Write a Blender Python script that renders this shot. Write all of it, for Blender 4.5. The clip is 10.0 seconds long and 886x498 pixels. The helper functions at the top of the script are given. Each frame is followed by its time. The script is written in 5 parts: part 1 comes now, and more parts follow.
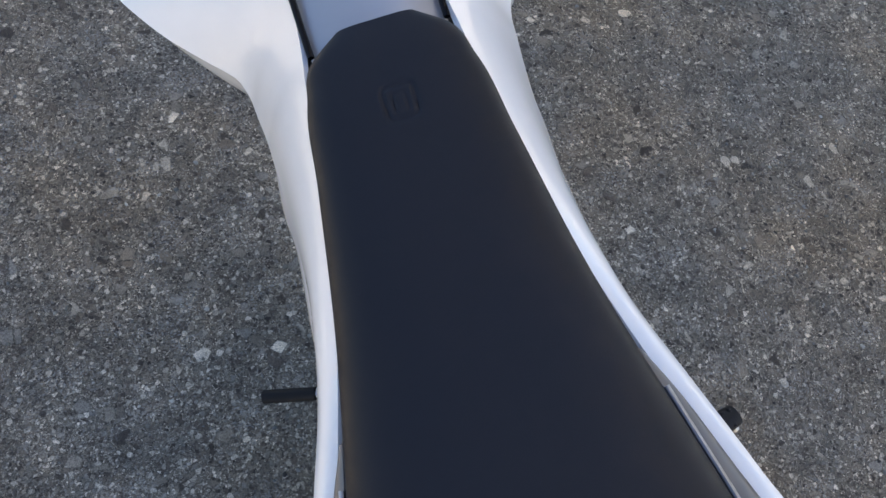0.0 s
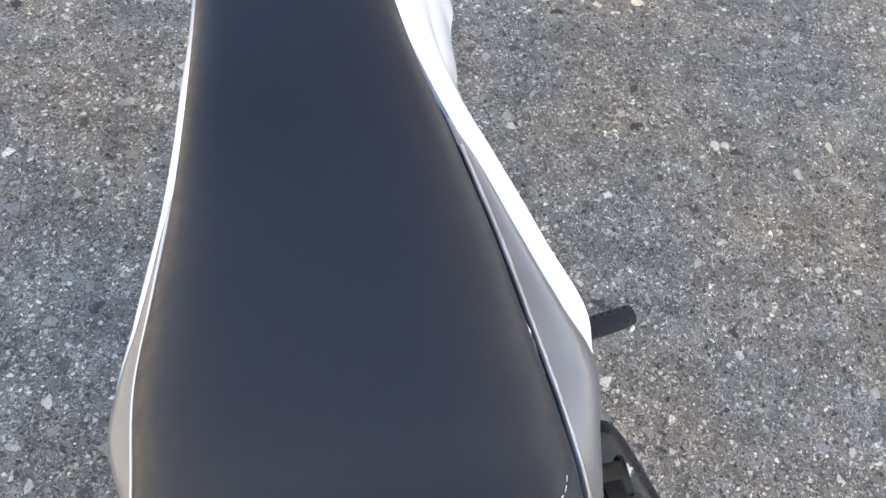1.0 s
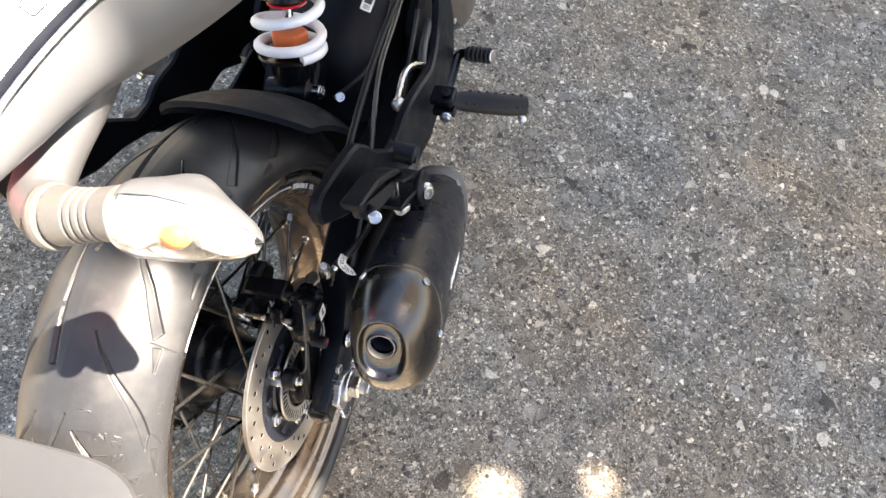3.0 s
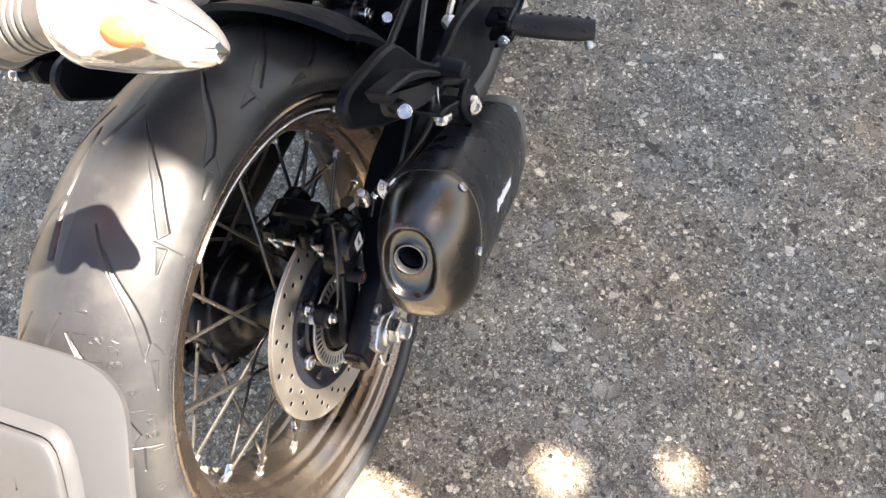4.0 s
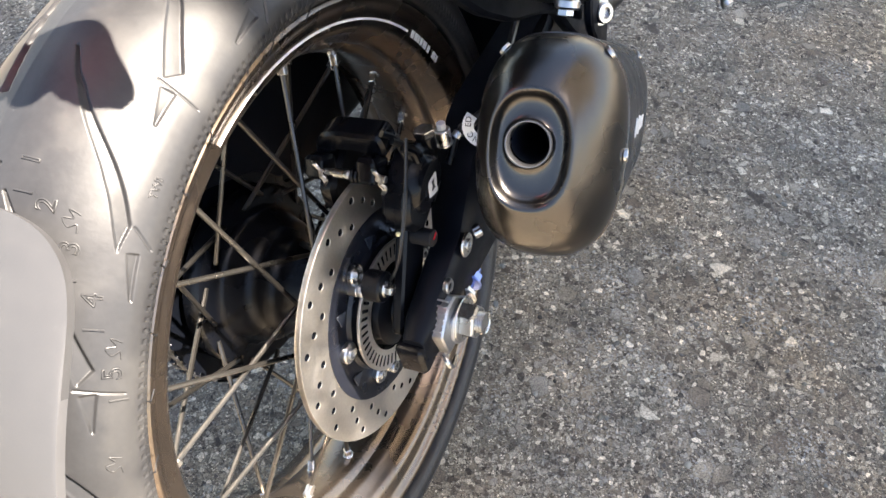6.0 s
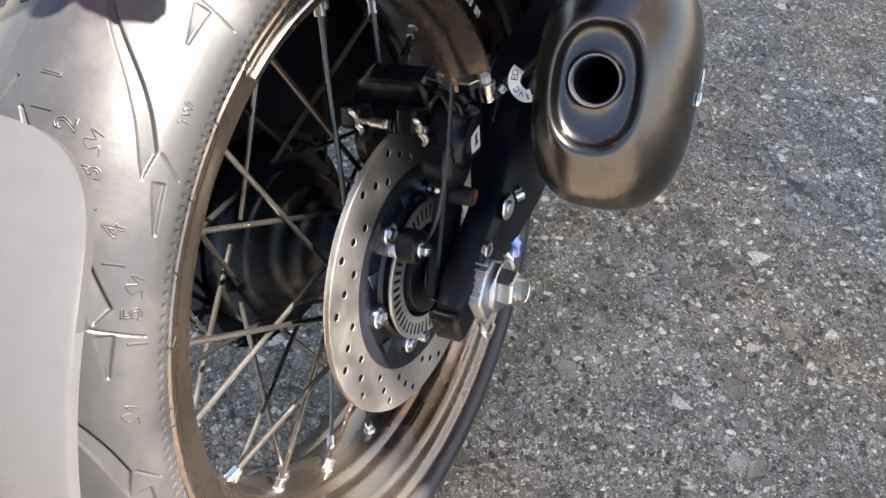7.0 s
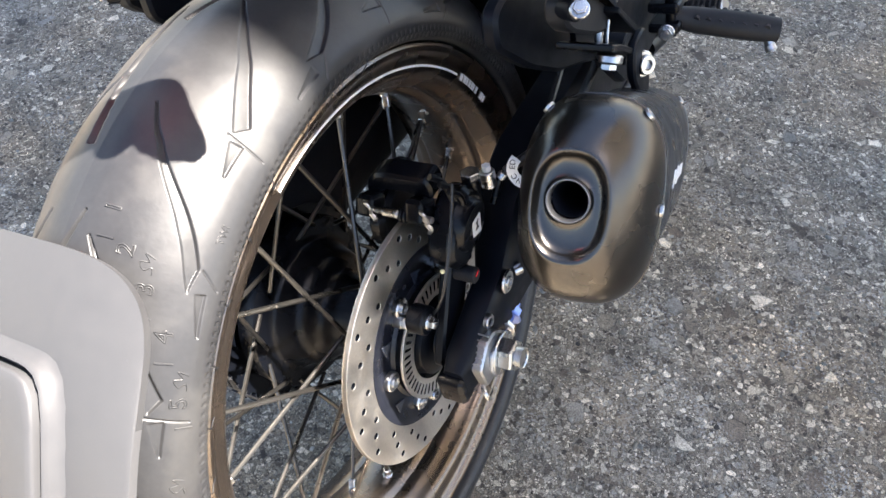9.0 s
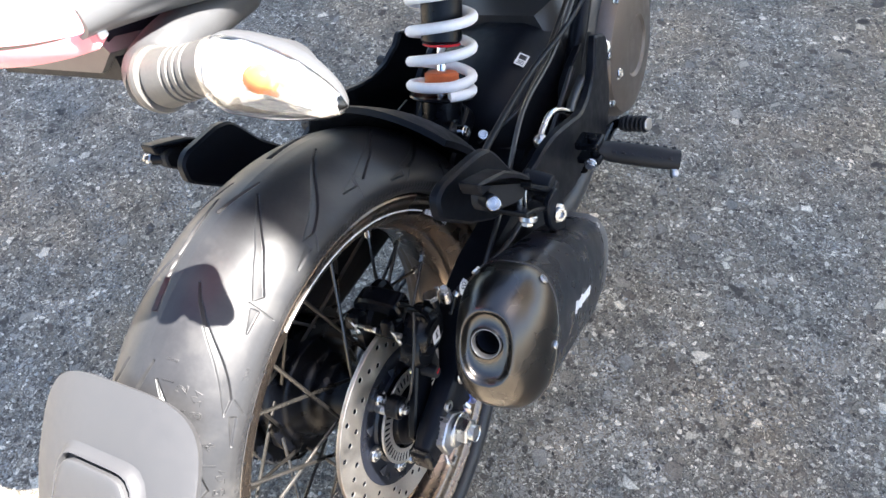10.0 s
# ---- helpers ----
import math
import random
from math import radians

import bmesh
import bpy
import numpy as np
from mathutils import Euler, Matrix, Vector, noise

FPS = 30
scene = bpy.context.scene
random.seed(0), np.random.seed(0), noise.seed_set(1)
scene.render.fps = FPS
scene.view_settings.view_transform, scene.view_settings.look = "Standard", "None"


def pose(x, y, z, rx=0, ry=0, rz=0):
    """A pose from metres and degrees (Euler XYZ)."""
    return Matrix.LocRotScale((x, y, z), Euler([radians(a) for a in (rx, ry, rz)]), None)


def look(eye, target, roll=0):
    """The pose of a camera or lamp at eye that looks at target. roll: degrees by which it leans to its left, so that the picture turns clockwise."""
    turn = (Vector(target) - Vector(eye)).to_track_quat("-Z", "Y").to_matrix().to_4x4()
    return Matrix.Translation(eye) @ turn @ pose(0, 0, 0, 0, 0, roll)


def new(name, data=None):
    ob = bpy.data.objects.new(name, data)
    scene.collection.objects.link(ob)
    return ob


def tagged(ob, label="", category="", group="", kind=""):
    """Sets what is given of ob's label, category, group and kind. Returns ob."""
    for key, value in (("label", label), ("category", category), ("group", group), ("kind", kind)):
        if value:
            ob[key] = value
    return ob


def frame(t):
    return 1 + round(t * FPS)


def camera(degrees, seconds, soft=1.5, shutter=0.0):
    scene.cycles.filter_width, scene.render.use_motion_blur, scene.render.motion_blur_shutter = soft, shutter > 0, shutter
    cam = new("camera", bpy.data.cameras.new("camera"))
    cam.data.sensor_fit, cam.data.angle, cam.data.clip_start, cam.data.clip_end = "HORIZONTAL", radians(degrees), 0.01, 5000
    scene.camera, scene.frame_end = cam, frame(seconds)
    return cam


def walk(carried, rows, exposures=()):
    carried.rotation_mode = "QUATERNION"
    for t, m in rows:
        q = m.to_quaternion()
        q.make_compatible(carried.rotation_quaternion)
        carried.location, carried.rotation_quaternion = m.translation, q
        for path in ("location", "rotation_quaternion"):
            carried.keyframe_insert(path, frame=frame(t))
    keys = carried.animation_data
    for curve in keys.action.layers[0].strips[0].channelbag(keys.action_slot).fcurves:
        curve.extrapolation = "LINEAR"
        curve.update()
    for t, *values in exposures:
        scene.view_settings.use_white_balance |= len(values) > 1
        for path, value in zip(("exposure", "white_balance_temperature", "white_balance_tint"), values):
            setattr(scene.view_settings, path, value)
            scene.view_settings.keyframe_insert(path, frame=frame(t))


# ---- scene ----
cam = camera(61.4, 10.0)
PATH = [
    (0, (-0.261, 0.342, 1.289), (0.235, 1.07, -0.506), 19.1),
    (0.5, (-0.202, 0.189, 1.305), (0.134, 1.02, -0.483), 13.2),
    (1, (-0.129, 0.081, 1.287), (0.212, 0.956, -0.479), 14.4),
    (1.5, (-0.037, -0.029, 1.264), (0.117, 0.879, -0.511), 10.3),
    (1.9, (0.038, -0.092, 1.27), (-0.004, 0.772, -0.533), 2.9),
    (2, (0.054, -0.098, 1.261), (0.101, 0.797, -0.527), 7.3),
    (2.5, (0.158, -0.166, 1.242), (0.132, 0.717, -0.552), 8.3),
    (2.7, (0.189, -0.189, 1.233), (0.191, 0.655, -0.58), 12.7),
    (3.8, (0.279, -0.235, 1.129), (0.073, 0.633, -0.661), 4.4),
    (4, (0.29, -0.247, 1.095), (0.015, 0.593, -0.699), -0.3),
    (4.5, (0.293, -0.256, 1.0), (0.149, 0.594, -0.805), 6.7),
    (5, (0.288, -0.285, 0.911), (0.091, 0.613, -0.865), 3.3),
    (5.5, (0.248, -0.289, 0.852), (-0.101, 0.765, -0.812), 3.9),
    (5.7, (0.252, -0.291, 0.849), (-0.175, 0.814, -0.763), 0.9),
    (6.8, (0.23, -0.305, 0.795), (-0.243, 0.803, -0.802), 2.8),
    (7, (0.23, -0.303, 0.793), (-0.236, 0.793, -0.813), 2.1),
    (7.5, (0.224, -0.307, 0.798), (-0.28, 0.775, -0.807), -0.1),
    (8, (0.216, -0.314, 0.798), (-0.28, 0.761, -0.815), 0.0),
    (8.5, (0.216, -0.307, 0.807), (-0.286, 0.77, -0.801), -0.7),
    (9, (0.246, -0.294, 0.875), (-0.303, 0.79, -0.714), -1.3),
    (9.5, (0.282, -0.291, 0.964), (-0.249, 0.850, -0.590), 1.3),
    (9.8, (0.300, -0.296, 1.034), (-0.311, 0.761, -0.550), -4.7),
    (10, (0.308, -0.303, 1.086), (-0.278, 0.782, -0.488), -3.9),
]
EXPOSURES = [(0.0, 2.25, 6700, 13), (0.5, 2.95, 6800, 13), (1.0, 3.4, 6950, 13), (2.0, 3.7, 7500, 14), (2.5, 3.58, 7600, 14), (5.0, 3.32, 7600, 14), (7.5, 3.18, 6950, 13), (9.0, 3.2, 6900, 13), (10.0, 3.28, 6550, 12)]
walk(cam, [(t, look(eye, target, roll)) for t, eye, target, roll in PATH], EXPOSURES)

# ---- daylight: high sun from the bike's right, open sky ----
SUN = Vector((0.459, 0.142, 0.876)).normalized()
world = bpy.data.worlds.new("sky")
scene.world = world
world.use_nodes = True
wn = world.node_tree.nodes
sky = wn.new("ShaderNodeTexSky")
sky.sky_type = "NISHITA"
sky.sun_disc = False
sky.sun_elevation = math.asin(SUN.z)
sky.sun_rotation = math.atan2(SUN.x, SUN.y)
wn["Background"].inputs["Strength"].default_value = 0.055
world.node_tree.links.new(sky.outputs[0], wn["Background"].inputs["Color"])
sun = new("sun", bpy.data.lights.new("sun", "SUN"))
sun.data.energy, sun.data.angle, sun.data.color = 5.0, radians(0.53), (1.0, 0.965, 0.91)
sun.matrix_world = look(SUN * 12, (0, 0, 0))

# ---- materials ----
def material(name, color, rough=0.5, metal=0.0, grain=0.0, size=60.0, bump=0.0, spec=0.5, coat=0.0, wear=0.0, wear_color=None):
    """A surface with colour and gloss variation at two scales and fine relief. size: grains in a metre."""
    m = bpy.data.materials.new(name)
    m.use_nodes = True
    n, l = m.node_tree.nodes, m.node_tree.links
    b = n["Principled BSDF"]
    b.inputs["Metallic"].default_value = metal
    b.inputs["Specular IOR Level"].default_value = spec
    b.inputs["Coat Weight"].default_value = coat
    b.inputs["Coat Roughness"].default_value = 0.06
    co = n.new("ShaderNodeTexCoord")
    fine, broad = n.new("ShaderNodeTexNoise"), n.new("ShaderNodeTexNoise")
    for tex, sc in ((fine, size), (broad, size * 0.08)):
        tex.inputs["Scale"].default_value = sc
        tex.inputs["Detail"].default_value = 5.0
        l.new(co.outputs["Object"], tex.inputs["Vector"])
    add = n.new("ShaderNodeMath")
    add.operation = "ADD"
    l.new(fine.outputs["Fac"], add.inputs[0])
    l.new(broad.outputs["Fac"], add.inputs[1])
    ramp = n.new("ShaderNodeMapRange")
    ramp.inputs["From Min"].default_value, ramp.inputs["From Max"].default_value = 0.6, 1.4
    ramp.inputs["To Min"].default_value, ramp.inputs["To Max"].default_value = 1.0 - grain, 1.0 + grain
    l.new(add.outputs[0], ramp.inputs["Value"])
    mul = n.new("ShaderNodeVectorMath")
    mul.operation = "SCALE"
    mul.inputs[0].default_value = color
    l.new(ramp.outputs[0], mul.inputs["Scale"])
    out = mul.outputs[0]
    if wear:
        mix = n.new("ShaderNodeMix")
        mix.data_type = "RGBA"
        mix.inputs["B"].default_value = (*(wear_color or (0.3, 0.28, 0.25)), 1)
        wr = n.new("ShaderNodeMapRange")
        wr.inputs["From Min"].default_value, wr.inputs["From Max"].default_value = 0.52, 0.75
        wr.inputs["To Max"].default_value = wear
        l.new(broad.outputs["Fac"], wr.inputs["Value"])
        l.new(wr.outputs[0], mix.inputs["Factor"])
        l.new(out, mix.inputs["A"])
        out = mix.outputs["Result"]
    l.new(out, b.inputs["Base Color"])
    rr = n.new("ShaderNodeMapRange")
    rr.inputs["From Min"].default_value, rr.inputs["From Max"].default_value = 0.3, 0.7
    rr.inputs["To Min"].default_value, rr.inputs["To Max"].default_value = max(0.02, rough - 0.8 * min(grain, 0.1)), rough + 0.8 * min(grain, 0.1)
    l.new(broad.outputs["Fac"], rr.inputs["Value"])
    l.new(rr.outputs[0], b.inputs["Roughness"])
    if bump:
        bp = n.new("ShaderNodeBump")
        bp.inputs["Strength"].default_value = 0.6
        bp.inputs["Distance"].default_value = bump
        l.new(fine.outputs["Fac"], bp.inputs["Height"])
        l.new(bp.outputs[0], b.inputs["Normal"])
    return m


RUBBER = material("tyre_rubber", (0.0215, 0.0218, 0.0232), 0.43, 0, 0.20, 300, 0.00012, 0.42, 0, 0.75, (0.046, 0.0450, 0.0430))
SOFT = material("peg_rubber", (0.0070, 0.0075, 0.0095), 0.6, 0, 0.25, 300, 0.0002, 0.3)
PLASTIC = material("black_textured_plastic", (0.0036, 0.0048, 0.0080), 0.48, 0, 0.2, 900, 0.00015, 0.15)
BLACK = material("black_gloss_paint", (0.0022, 0.0028, 0.0045), 0.28, 0, 0.15, 200, 0, 0.20)
FRAME = material("black_powder_coat", (0.0026, 0.0036, 0.0062), 0.42, 0, 0.2, 700, 0.0001, 0.16)
LEATHER = material("dark_seat_leather", (0.0066, 0.0082, 0.0135), 0.50, 0, 0.18, 1100, 0.00018, 0.34)
WHITE = material("white_gloss_paint", (0.83, 0.84, 0.85), 0.22, 0, 0.02, 40, 0, 0.5, 0.6)
SILVER = material("silver_metallic_paint", (0.150, 0.155, 0.163), 0.42, 0.55, 0.015, 1500, 0, 0.5, 0.10)
TANK = material("satin_silver_paint", (0.42, 0.43, 0.45), 0.34, 0.45, 0.02, 1500, 0, 0.5, 0.3)
DECAL = material("pale_decal", (0.62, 0.62, 0.63), 0.3, 0, 0.03, 80)
MARK = material("dark_print", (0.02, 0.02, 0.022), 0.45, 0, 0.1, 200)
PRINT = material("white_print", (0.72, 0.72, 0.72), 0.45, 0, 0.05, 300)
BRUSHED = material("brushed_disc_steel", (0.62, 0.585, 0.54), 0.38, 1.0, 0.12, 420, 0.00005)
ZINC = material("zinc_plated_steel", (0.48, 0.48, 0.48), 0.27, 1.0, 0.15, 260)
BLUEZINC = material("blue_zinc", (0.16, 0.22, 0.48), 0.3, 1.0, 0.15, 260)
ALLOY = material("cast_alloy", (0.42, 0.43, 0.45), 0.36, 1.0, 0.15, 500, 0.0001)
RIMPAINT = material("dark_bronze_anodised_rim", (0.185, 0.148, 0.120), 0.27, 0.95, 0.12, 220)
SPOKE = material("dull_spoke_steel", (0.088, 0.083, 0.077), 0.30, 0.9, 0.15, 260)
NIPPLE = material("bright_nipple_steel", (0.72, 0.71, 0.69), 0.25, 1.0, 0.1, 260)
CAPMETAL = material("bronze_tinted_steel", (0.082, 0.077, 0.073), 0.27, 1.0, 0.06, 160, 0, 0.5, 0.0, 0.45, (0.100, 0.074, 0.050))
CANBLACK = material("satin_black_coating", (0.007, 0.008, 0.012), 0.30, 0.0, 0.15, 500, 0, 0.28)
BORE = material("sooty_bore", (0.020, 0.024, 0.034), 0.42, 0, 0.3, 200, 0, 0.4)
SPRING = material("white_spring_paint", (0.76, 0.76, 0.78), 0.38, 0, 0.05, 200)
ORANGE = material("orange_foam", (0.55, 0.12, 0.03), 0.7, 0, 0.2, 900, 0.0002)
CHROME = material("chrome_reflector", (0.80, 0.83, 0.88), 0.13, 1.0, 0.05, 200)
REFLECTOR = material("pale_mirror_coating", (0.56, 0.57, 0.59), 0.20, 0.9, 0.10, 260)
STALK = material("warm_grey_rubber", (0.074, 0.070, 0.065), 0.52, 0, 0.12, 500, 0.0001)
SHELL = material("silver_lamp_shell", (0.070, 0.071, 0.074), 0.42, 0.3, 0.06, 1200)
MUD = material("grey_moulded_plastic", (0.048, 0.0485, 0.051), 0.50, 0, 0.06, 1300, 0, 0.36)
ENGINE = material("bronze_engine_cover", (0.12, 0.098, 0.082), 0.4, 0.6, 0.12, 500, 0.0001)
PALEAMBER = material("pale_amber_plastic", (0.46, 0.15, 0.050), 0.22, 0, 0.1, 300)
CONE = material("dull_sheet_steel", (0.16, 0.16, 0.165), 0.5, 0.8, 0.1, 300)
GUNMETAL = material("dark_engine_alloy", (0.055, 0.056, 0.06), 0.42, 0.7, 0.2, 500, 0.0002)
# red lens coloured pink: the glare on it is put into the colour
PINK = material("glare_pink_lens", (0.72, 0.25, 0.27), 0.2, 0, 0.05, 200)
RED = material("red_lamp_plastic", (0.55, 0.02, 0.03), 0.2, 0, 0.05, 200)
HOSE = material("black_hose", (0.012, 0.012, 0.013), 0.4, 0, 0.2, 600)
THREAD = material("white_stitching", (0.50, 0.49, 0.47), 0.7, 0, 0.1, 900)
PAPER = material("white_tag", (0.80, 0.80, 0.78), 0.6, 0, 0.04, 300)
ROOF = material("painted_sheet_metal", (0.62, 0.63, 0.63), 0.5, 0, 0.06, 30)

PALEDOT = material("pale_yellow_paint", (0.7, 0.62, 0.35), 0.5, 0, 0.05, 300)

LENS = bpy.data.materials.new("clear_lens")
LENS.use_nodes = True
_b = LENS.node_tree.nodes["Principled BSDF"]
_b.inputs["Transmission Weight"].default_value = 1.0
_b.inputs["Roughness"].default_value = 0.02
_b.inputs["IOR"].default_value = 1.45
_b.inputs["Base Color"].default_value = (0.97, 0.97, 0.97, 1)

TAILGLOW = bpy.data.materials.new("lit_tail_lamp")
TAILGLOW.use_nodes = True
_b = TAILGLOW.node_tree.nodes["Principled BSDF"]
_b.inputs["Base Color"].default_value = (0.85, 0.55, 0.55, 1)
_b.inputs["Roughness"].default_value = 0.15
_b.inputs["Emission Color"].default_value = (1.0, 0.32, 0.35, 1)
_b.inputs["Emission Strength"].default_value = 0.8


def ground_material(name, pebble=False):
    """Worn exposed-aggregate paving: stones of three sizes in a grey-brown binder."""
    m = bpy.data.materials.new(name)
    m.use_nodes = True
    n, l = m.node_tree.nodes, m.node_tree.links
    b = n["Principled BSDF"]
    b.inputs["Roughness"].default_value = 0.78
    co = n.new("ShaderNodeTexCoord")
    wob = n.new("ShaderNodeTexNoise")
    wob.inputs["Scale"].default_value = 170.0
    wob.inputs["Detail"].default_value = 4.0
    l.new(co.outputs["Object"], wob.inputs["Vector"])
    shift = n.new("ShaderNodeVectorMath")
    shift.operation = "MULTIPLY_ADD"
    shift.inputs[1].default_value = (0.0050, 0.0050, 0.0050)
    l.new(wob.outputs["Color"], shift.inputs[0])
    l.new(co.outputs["Object"], shift.inputs[2])

    def ramp_of(stops):
        r = n.new("ShaderNodeValToRGB")
        r.color_ramp.interpolation = "LINEAR"
        while len(r.color_ramp.elements) < len(stops):
            r.color_ramp.elements.new(0.5)
        for e, (p, c) in zip(r.color_ramp.elements, stops):
            e.position, e.color = p, (*c, 1)
        return r

    stones = [(0.0, (0.030, 0.026, 0.022)), (0.2, (0.105, 0.093, 0.078)), (0.5, (0.180, 0.170, 0.143)), (0.7, (0.150, 0.153, 0.146)), (0.84, (0.290, 0.280, 0.243)), (0.95, (0.400, 0.388, 0.340)), (1.0, (0.50, 0.488, 0.435))]
    if pebble:
        info = n.new("ShaderNodeNewGeometry")
        r = ramp_of(stones)
        l.new(info.outputs["Random Per Island"], r.inputs["Fac"])
        l.new(r.outputs["Color"], b.inputs["Base Color"])
        return m
    color, height = None, None
    for sc, amount in ((460.0, None), (215.0, 0.45), (120.0, 0.74), (46.0, 0.93)):
        v, e = n.new("ShaderNodeTexVoronoi"), n.new("ShaderNodeTexVoronoi")
        e.feature = "DISTANCE_TO_EDGE"
        for tex in (v, e):
            tex.inputs["Scale"].default_value = sc
            l.new(shift.outputs[0], tex.inputs["Vector"])
        sep = n.new("ShaderNodeSeparateColor")
        l.new(v.outputs["Color"], sep.inputs[0])
        r = ramp_of(stones)
        l.new(sep.outputs["Red"], r.inputs["Fac"])
        rise = n.new("ShaderNodeMapRange")
        rise.inputs["From Max"].default_value = 0.10
        l.new(e.outputs["Distance"], rise.inputs["Value"])
        if color is None:
            dark = n.new("ShaderNodeMix")
            dark.data_type = "RGBA"
            dark.inputs["A"].default_value = (0.090, 0.082, 0.070, 1)
            l.new(rise.outputs[0], dark.inputs["Factor"])
            l.new(r.outputs["Color"], dark.inputs["B"])
            color, height = dark.outputs["Result"], rise.outputs[0]
            continue
        pick = n.new("ShaderNodeMath")
        pick.operation = "GREATER_THAN"
        pick.inputs[1].default_value = amount
        l.new(sep.outputs["Green"], pick.inputs[0])
        both = n.new("ShaderNodeMath")
        both.operation = "MULTIPLY"
        l.new(pick.outputs[0], both.inputs[0])
        l.new(rise.outputs[0], both.inputs[1])
        mix = n.new("ShaderNodeMix")
        mix.data_type = "RGBA"
        l.new(both.outputs[0], mix.inputs["Factor"])
        l.new(color, mix.inputs["A"])
        l.new(r.outputs["Color"], mix.inputs["B"])
        low = n.new("ShaderNodeMath")
        low.operation = "SUBTRACT"
        l.new(pick.outputs[0], low.inputs[0])
        l.new(both.outputs[0], low.inputs[1])
        gap = n.new("ShaderNodeMapRange")
        gap.inputs["To Min"].default_value, gap.inputs["To Max"].default_value = 1.0, 0.56
        l.new(low.outputs[0], gap.inputs["Value"])
        shade = n.new("ShaderNodeVectorMath")
        shade.operation = "SCALE"
        l.new(mix.outputs["Result"], shade.inputs[0])
        l.new(gap.outputs[0], shade.inputs["Scale"])
        color = shade.outputs[0]
        up = n.new("ShaderNodeMath")
        up.operation = "MAXIMUM"
        l.new(height, up.inputs[0])
        l.new(both.outputs[0], up.inputs[1])
        height = up.outputs[0]
    patch, soil = n.new("ShaderNodeTexNoise"), n.new("ShaderNodeTexNoise")
    for tex, sc in ((patch, 9.0), (soil, 2.2)):
        tex.inputs["Scale"].default_value = sc
        tex.inputs["Detail"].default_value = 6.0
        l.new(co.outputs["Object"], tex.inputs["Vector"])
    pr = n.new("ShaderNodeMapRange")
    pr.inputs["From Min"].default_value, pr.inputs["From Max"].default_value = 0.3, 0.72
    pr.inputs["To Min"].default_value, pr.inputs["To Max"].default_value = 0.86, 1.32
    l.new(patch.outputs["Fac"], pr.inputs["Value"])
    sc1 = n.new("ShaderNodeVectorMath")
    sc1.operation = "SCALE"
    speck, clump = n.new("ShaderNodeTexNoise"), n.new("ShaderNodeTexNoise")
    total = pr.outputs[0]
    for tex, sc, lo, hi in ((speck, 620.0, 0.46, 1.72), (clump, 26.0, 0.78, 1.30)):
        tex.inputs["Scale"].default_value = sc
        tex.inputs["Detail"].default_value = 4.0
        l.new(co.outputs["Object"], tex.inputs["Vector"])
        mr = n.new("ShaderNodeMapRange")
        mr.inputs["From Min"].default_value, mr.inputs["From Max"].default_value = 0.3, 0.7
        mr.inputs["To Min"].default_value, mr.inputs["To Max"].default_value = lo, hi
        l.new(tex.outputs["Fac"], mr.inputs["Value"])
        mm = n.new("ShaderNodeMath")
        mm.operation = "MULTIPLY"
        l.new(total, mm.inputs[0])
        l.new(mr.outputs[0], mm.inputs[1])
        total = mm.outputs[0]
    l.new(color, sc1.inputs[0])
    l.new(total, sc1.inputs["Scale"])
    tint = ramp_of([(0.35, (1.05, 1.01, 0.95)), (0.65, (1.27, 1.04, 0.80))])
    l.new(soil.outputs["Fac"], tint.inputs["Fac"])
    mulc = n.new("ShaderNodeVectorMath")
    mulc.operation = "MULTIPLY"
    l.new(sc1.outputs[0], mulc.inputs[0])
    l.new(tint.outputs["Color"], mulc.inputs[1])
    # pale cement showing between the stones, in patches
    lime, where = n.new("ShaderNodeTexNoise"), n.new("ShaderNodeTexNoise")
    cover = []
    for tex, sc, lo, hi in ((lime, 260.0, 0.54, 0.62), (where, 13.0, 0.50, 0.66)):
        tex.inputs["Scale"].default_value = sc
        tex.inputs["Detail"].default_value = 5.0
        l.new(co.outputs["Object"], tex.inputs["Vector"])
        mr = n.new("ShaderNodeMapRange")
        mr.inputs["From Min"].default_value, mr.inputs["From Max"].default_value = lo, hi
        l.new(tex.outputs["Fac"], mr.inputs["Value"])
        cover.append(mr.outputs[0])
    mask = n.new("ShaderNodeMath")
    mask.operation = "MULTIPLY"
    l.new(cover[0], mask.inputs[0])
    l.new(cover[1], mask.inputs[1])
    part_of = n.new("ShaderNodeMath")
    part_of.operation = "MULTIPLY"
    part_of.inputs[1].default_value = 0.62
    l.new(mask.outputs[0], part_of.inputs[0])
    pale = n.new("ShaderNodeMix")
    pale.data_type = "RGBA"
    pale.inputs["B"].default_value = (0.40, 0.405, 0.385, 1)
    l.new(part_of.outputs[0], pale.inputs["Factor"])
    l.new(mulc.outputs[0], pale.inputs["A"])
    l.new(pale.outputs["Result"], b.inputs["Base Color"])
    bp = n.new("ShaderNodeBump")
    bp.inputs["Strength"].default_value = 0.9
    bp.inputs["Distance"].default_value = 0.0016
    l.new(height, bp.inputs["Height"])
    l.new(bp.outputs[0], b.inputs["Normal"])
    return m


PAVING = ground_material("aggregate_paving")
GRIT = ground_material("loose_grit", True)


# ---- mesh helpers: each returns (verts, faces) ----
def V(*a):
    return Vector(a[0] if len(a) == 1 else a)


def join(*many):
    vs, fs = [], []
    for v, f in many:
        k = len(vs)
        vs.extend(v)
        fs.extend([tuple(i + k for i in q) for q in f])
    return vs, fs


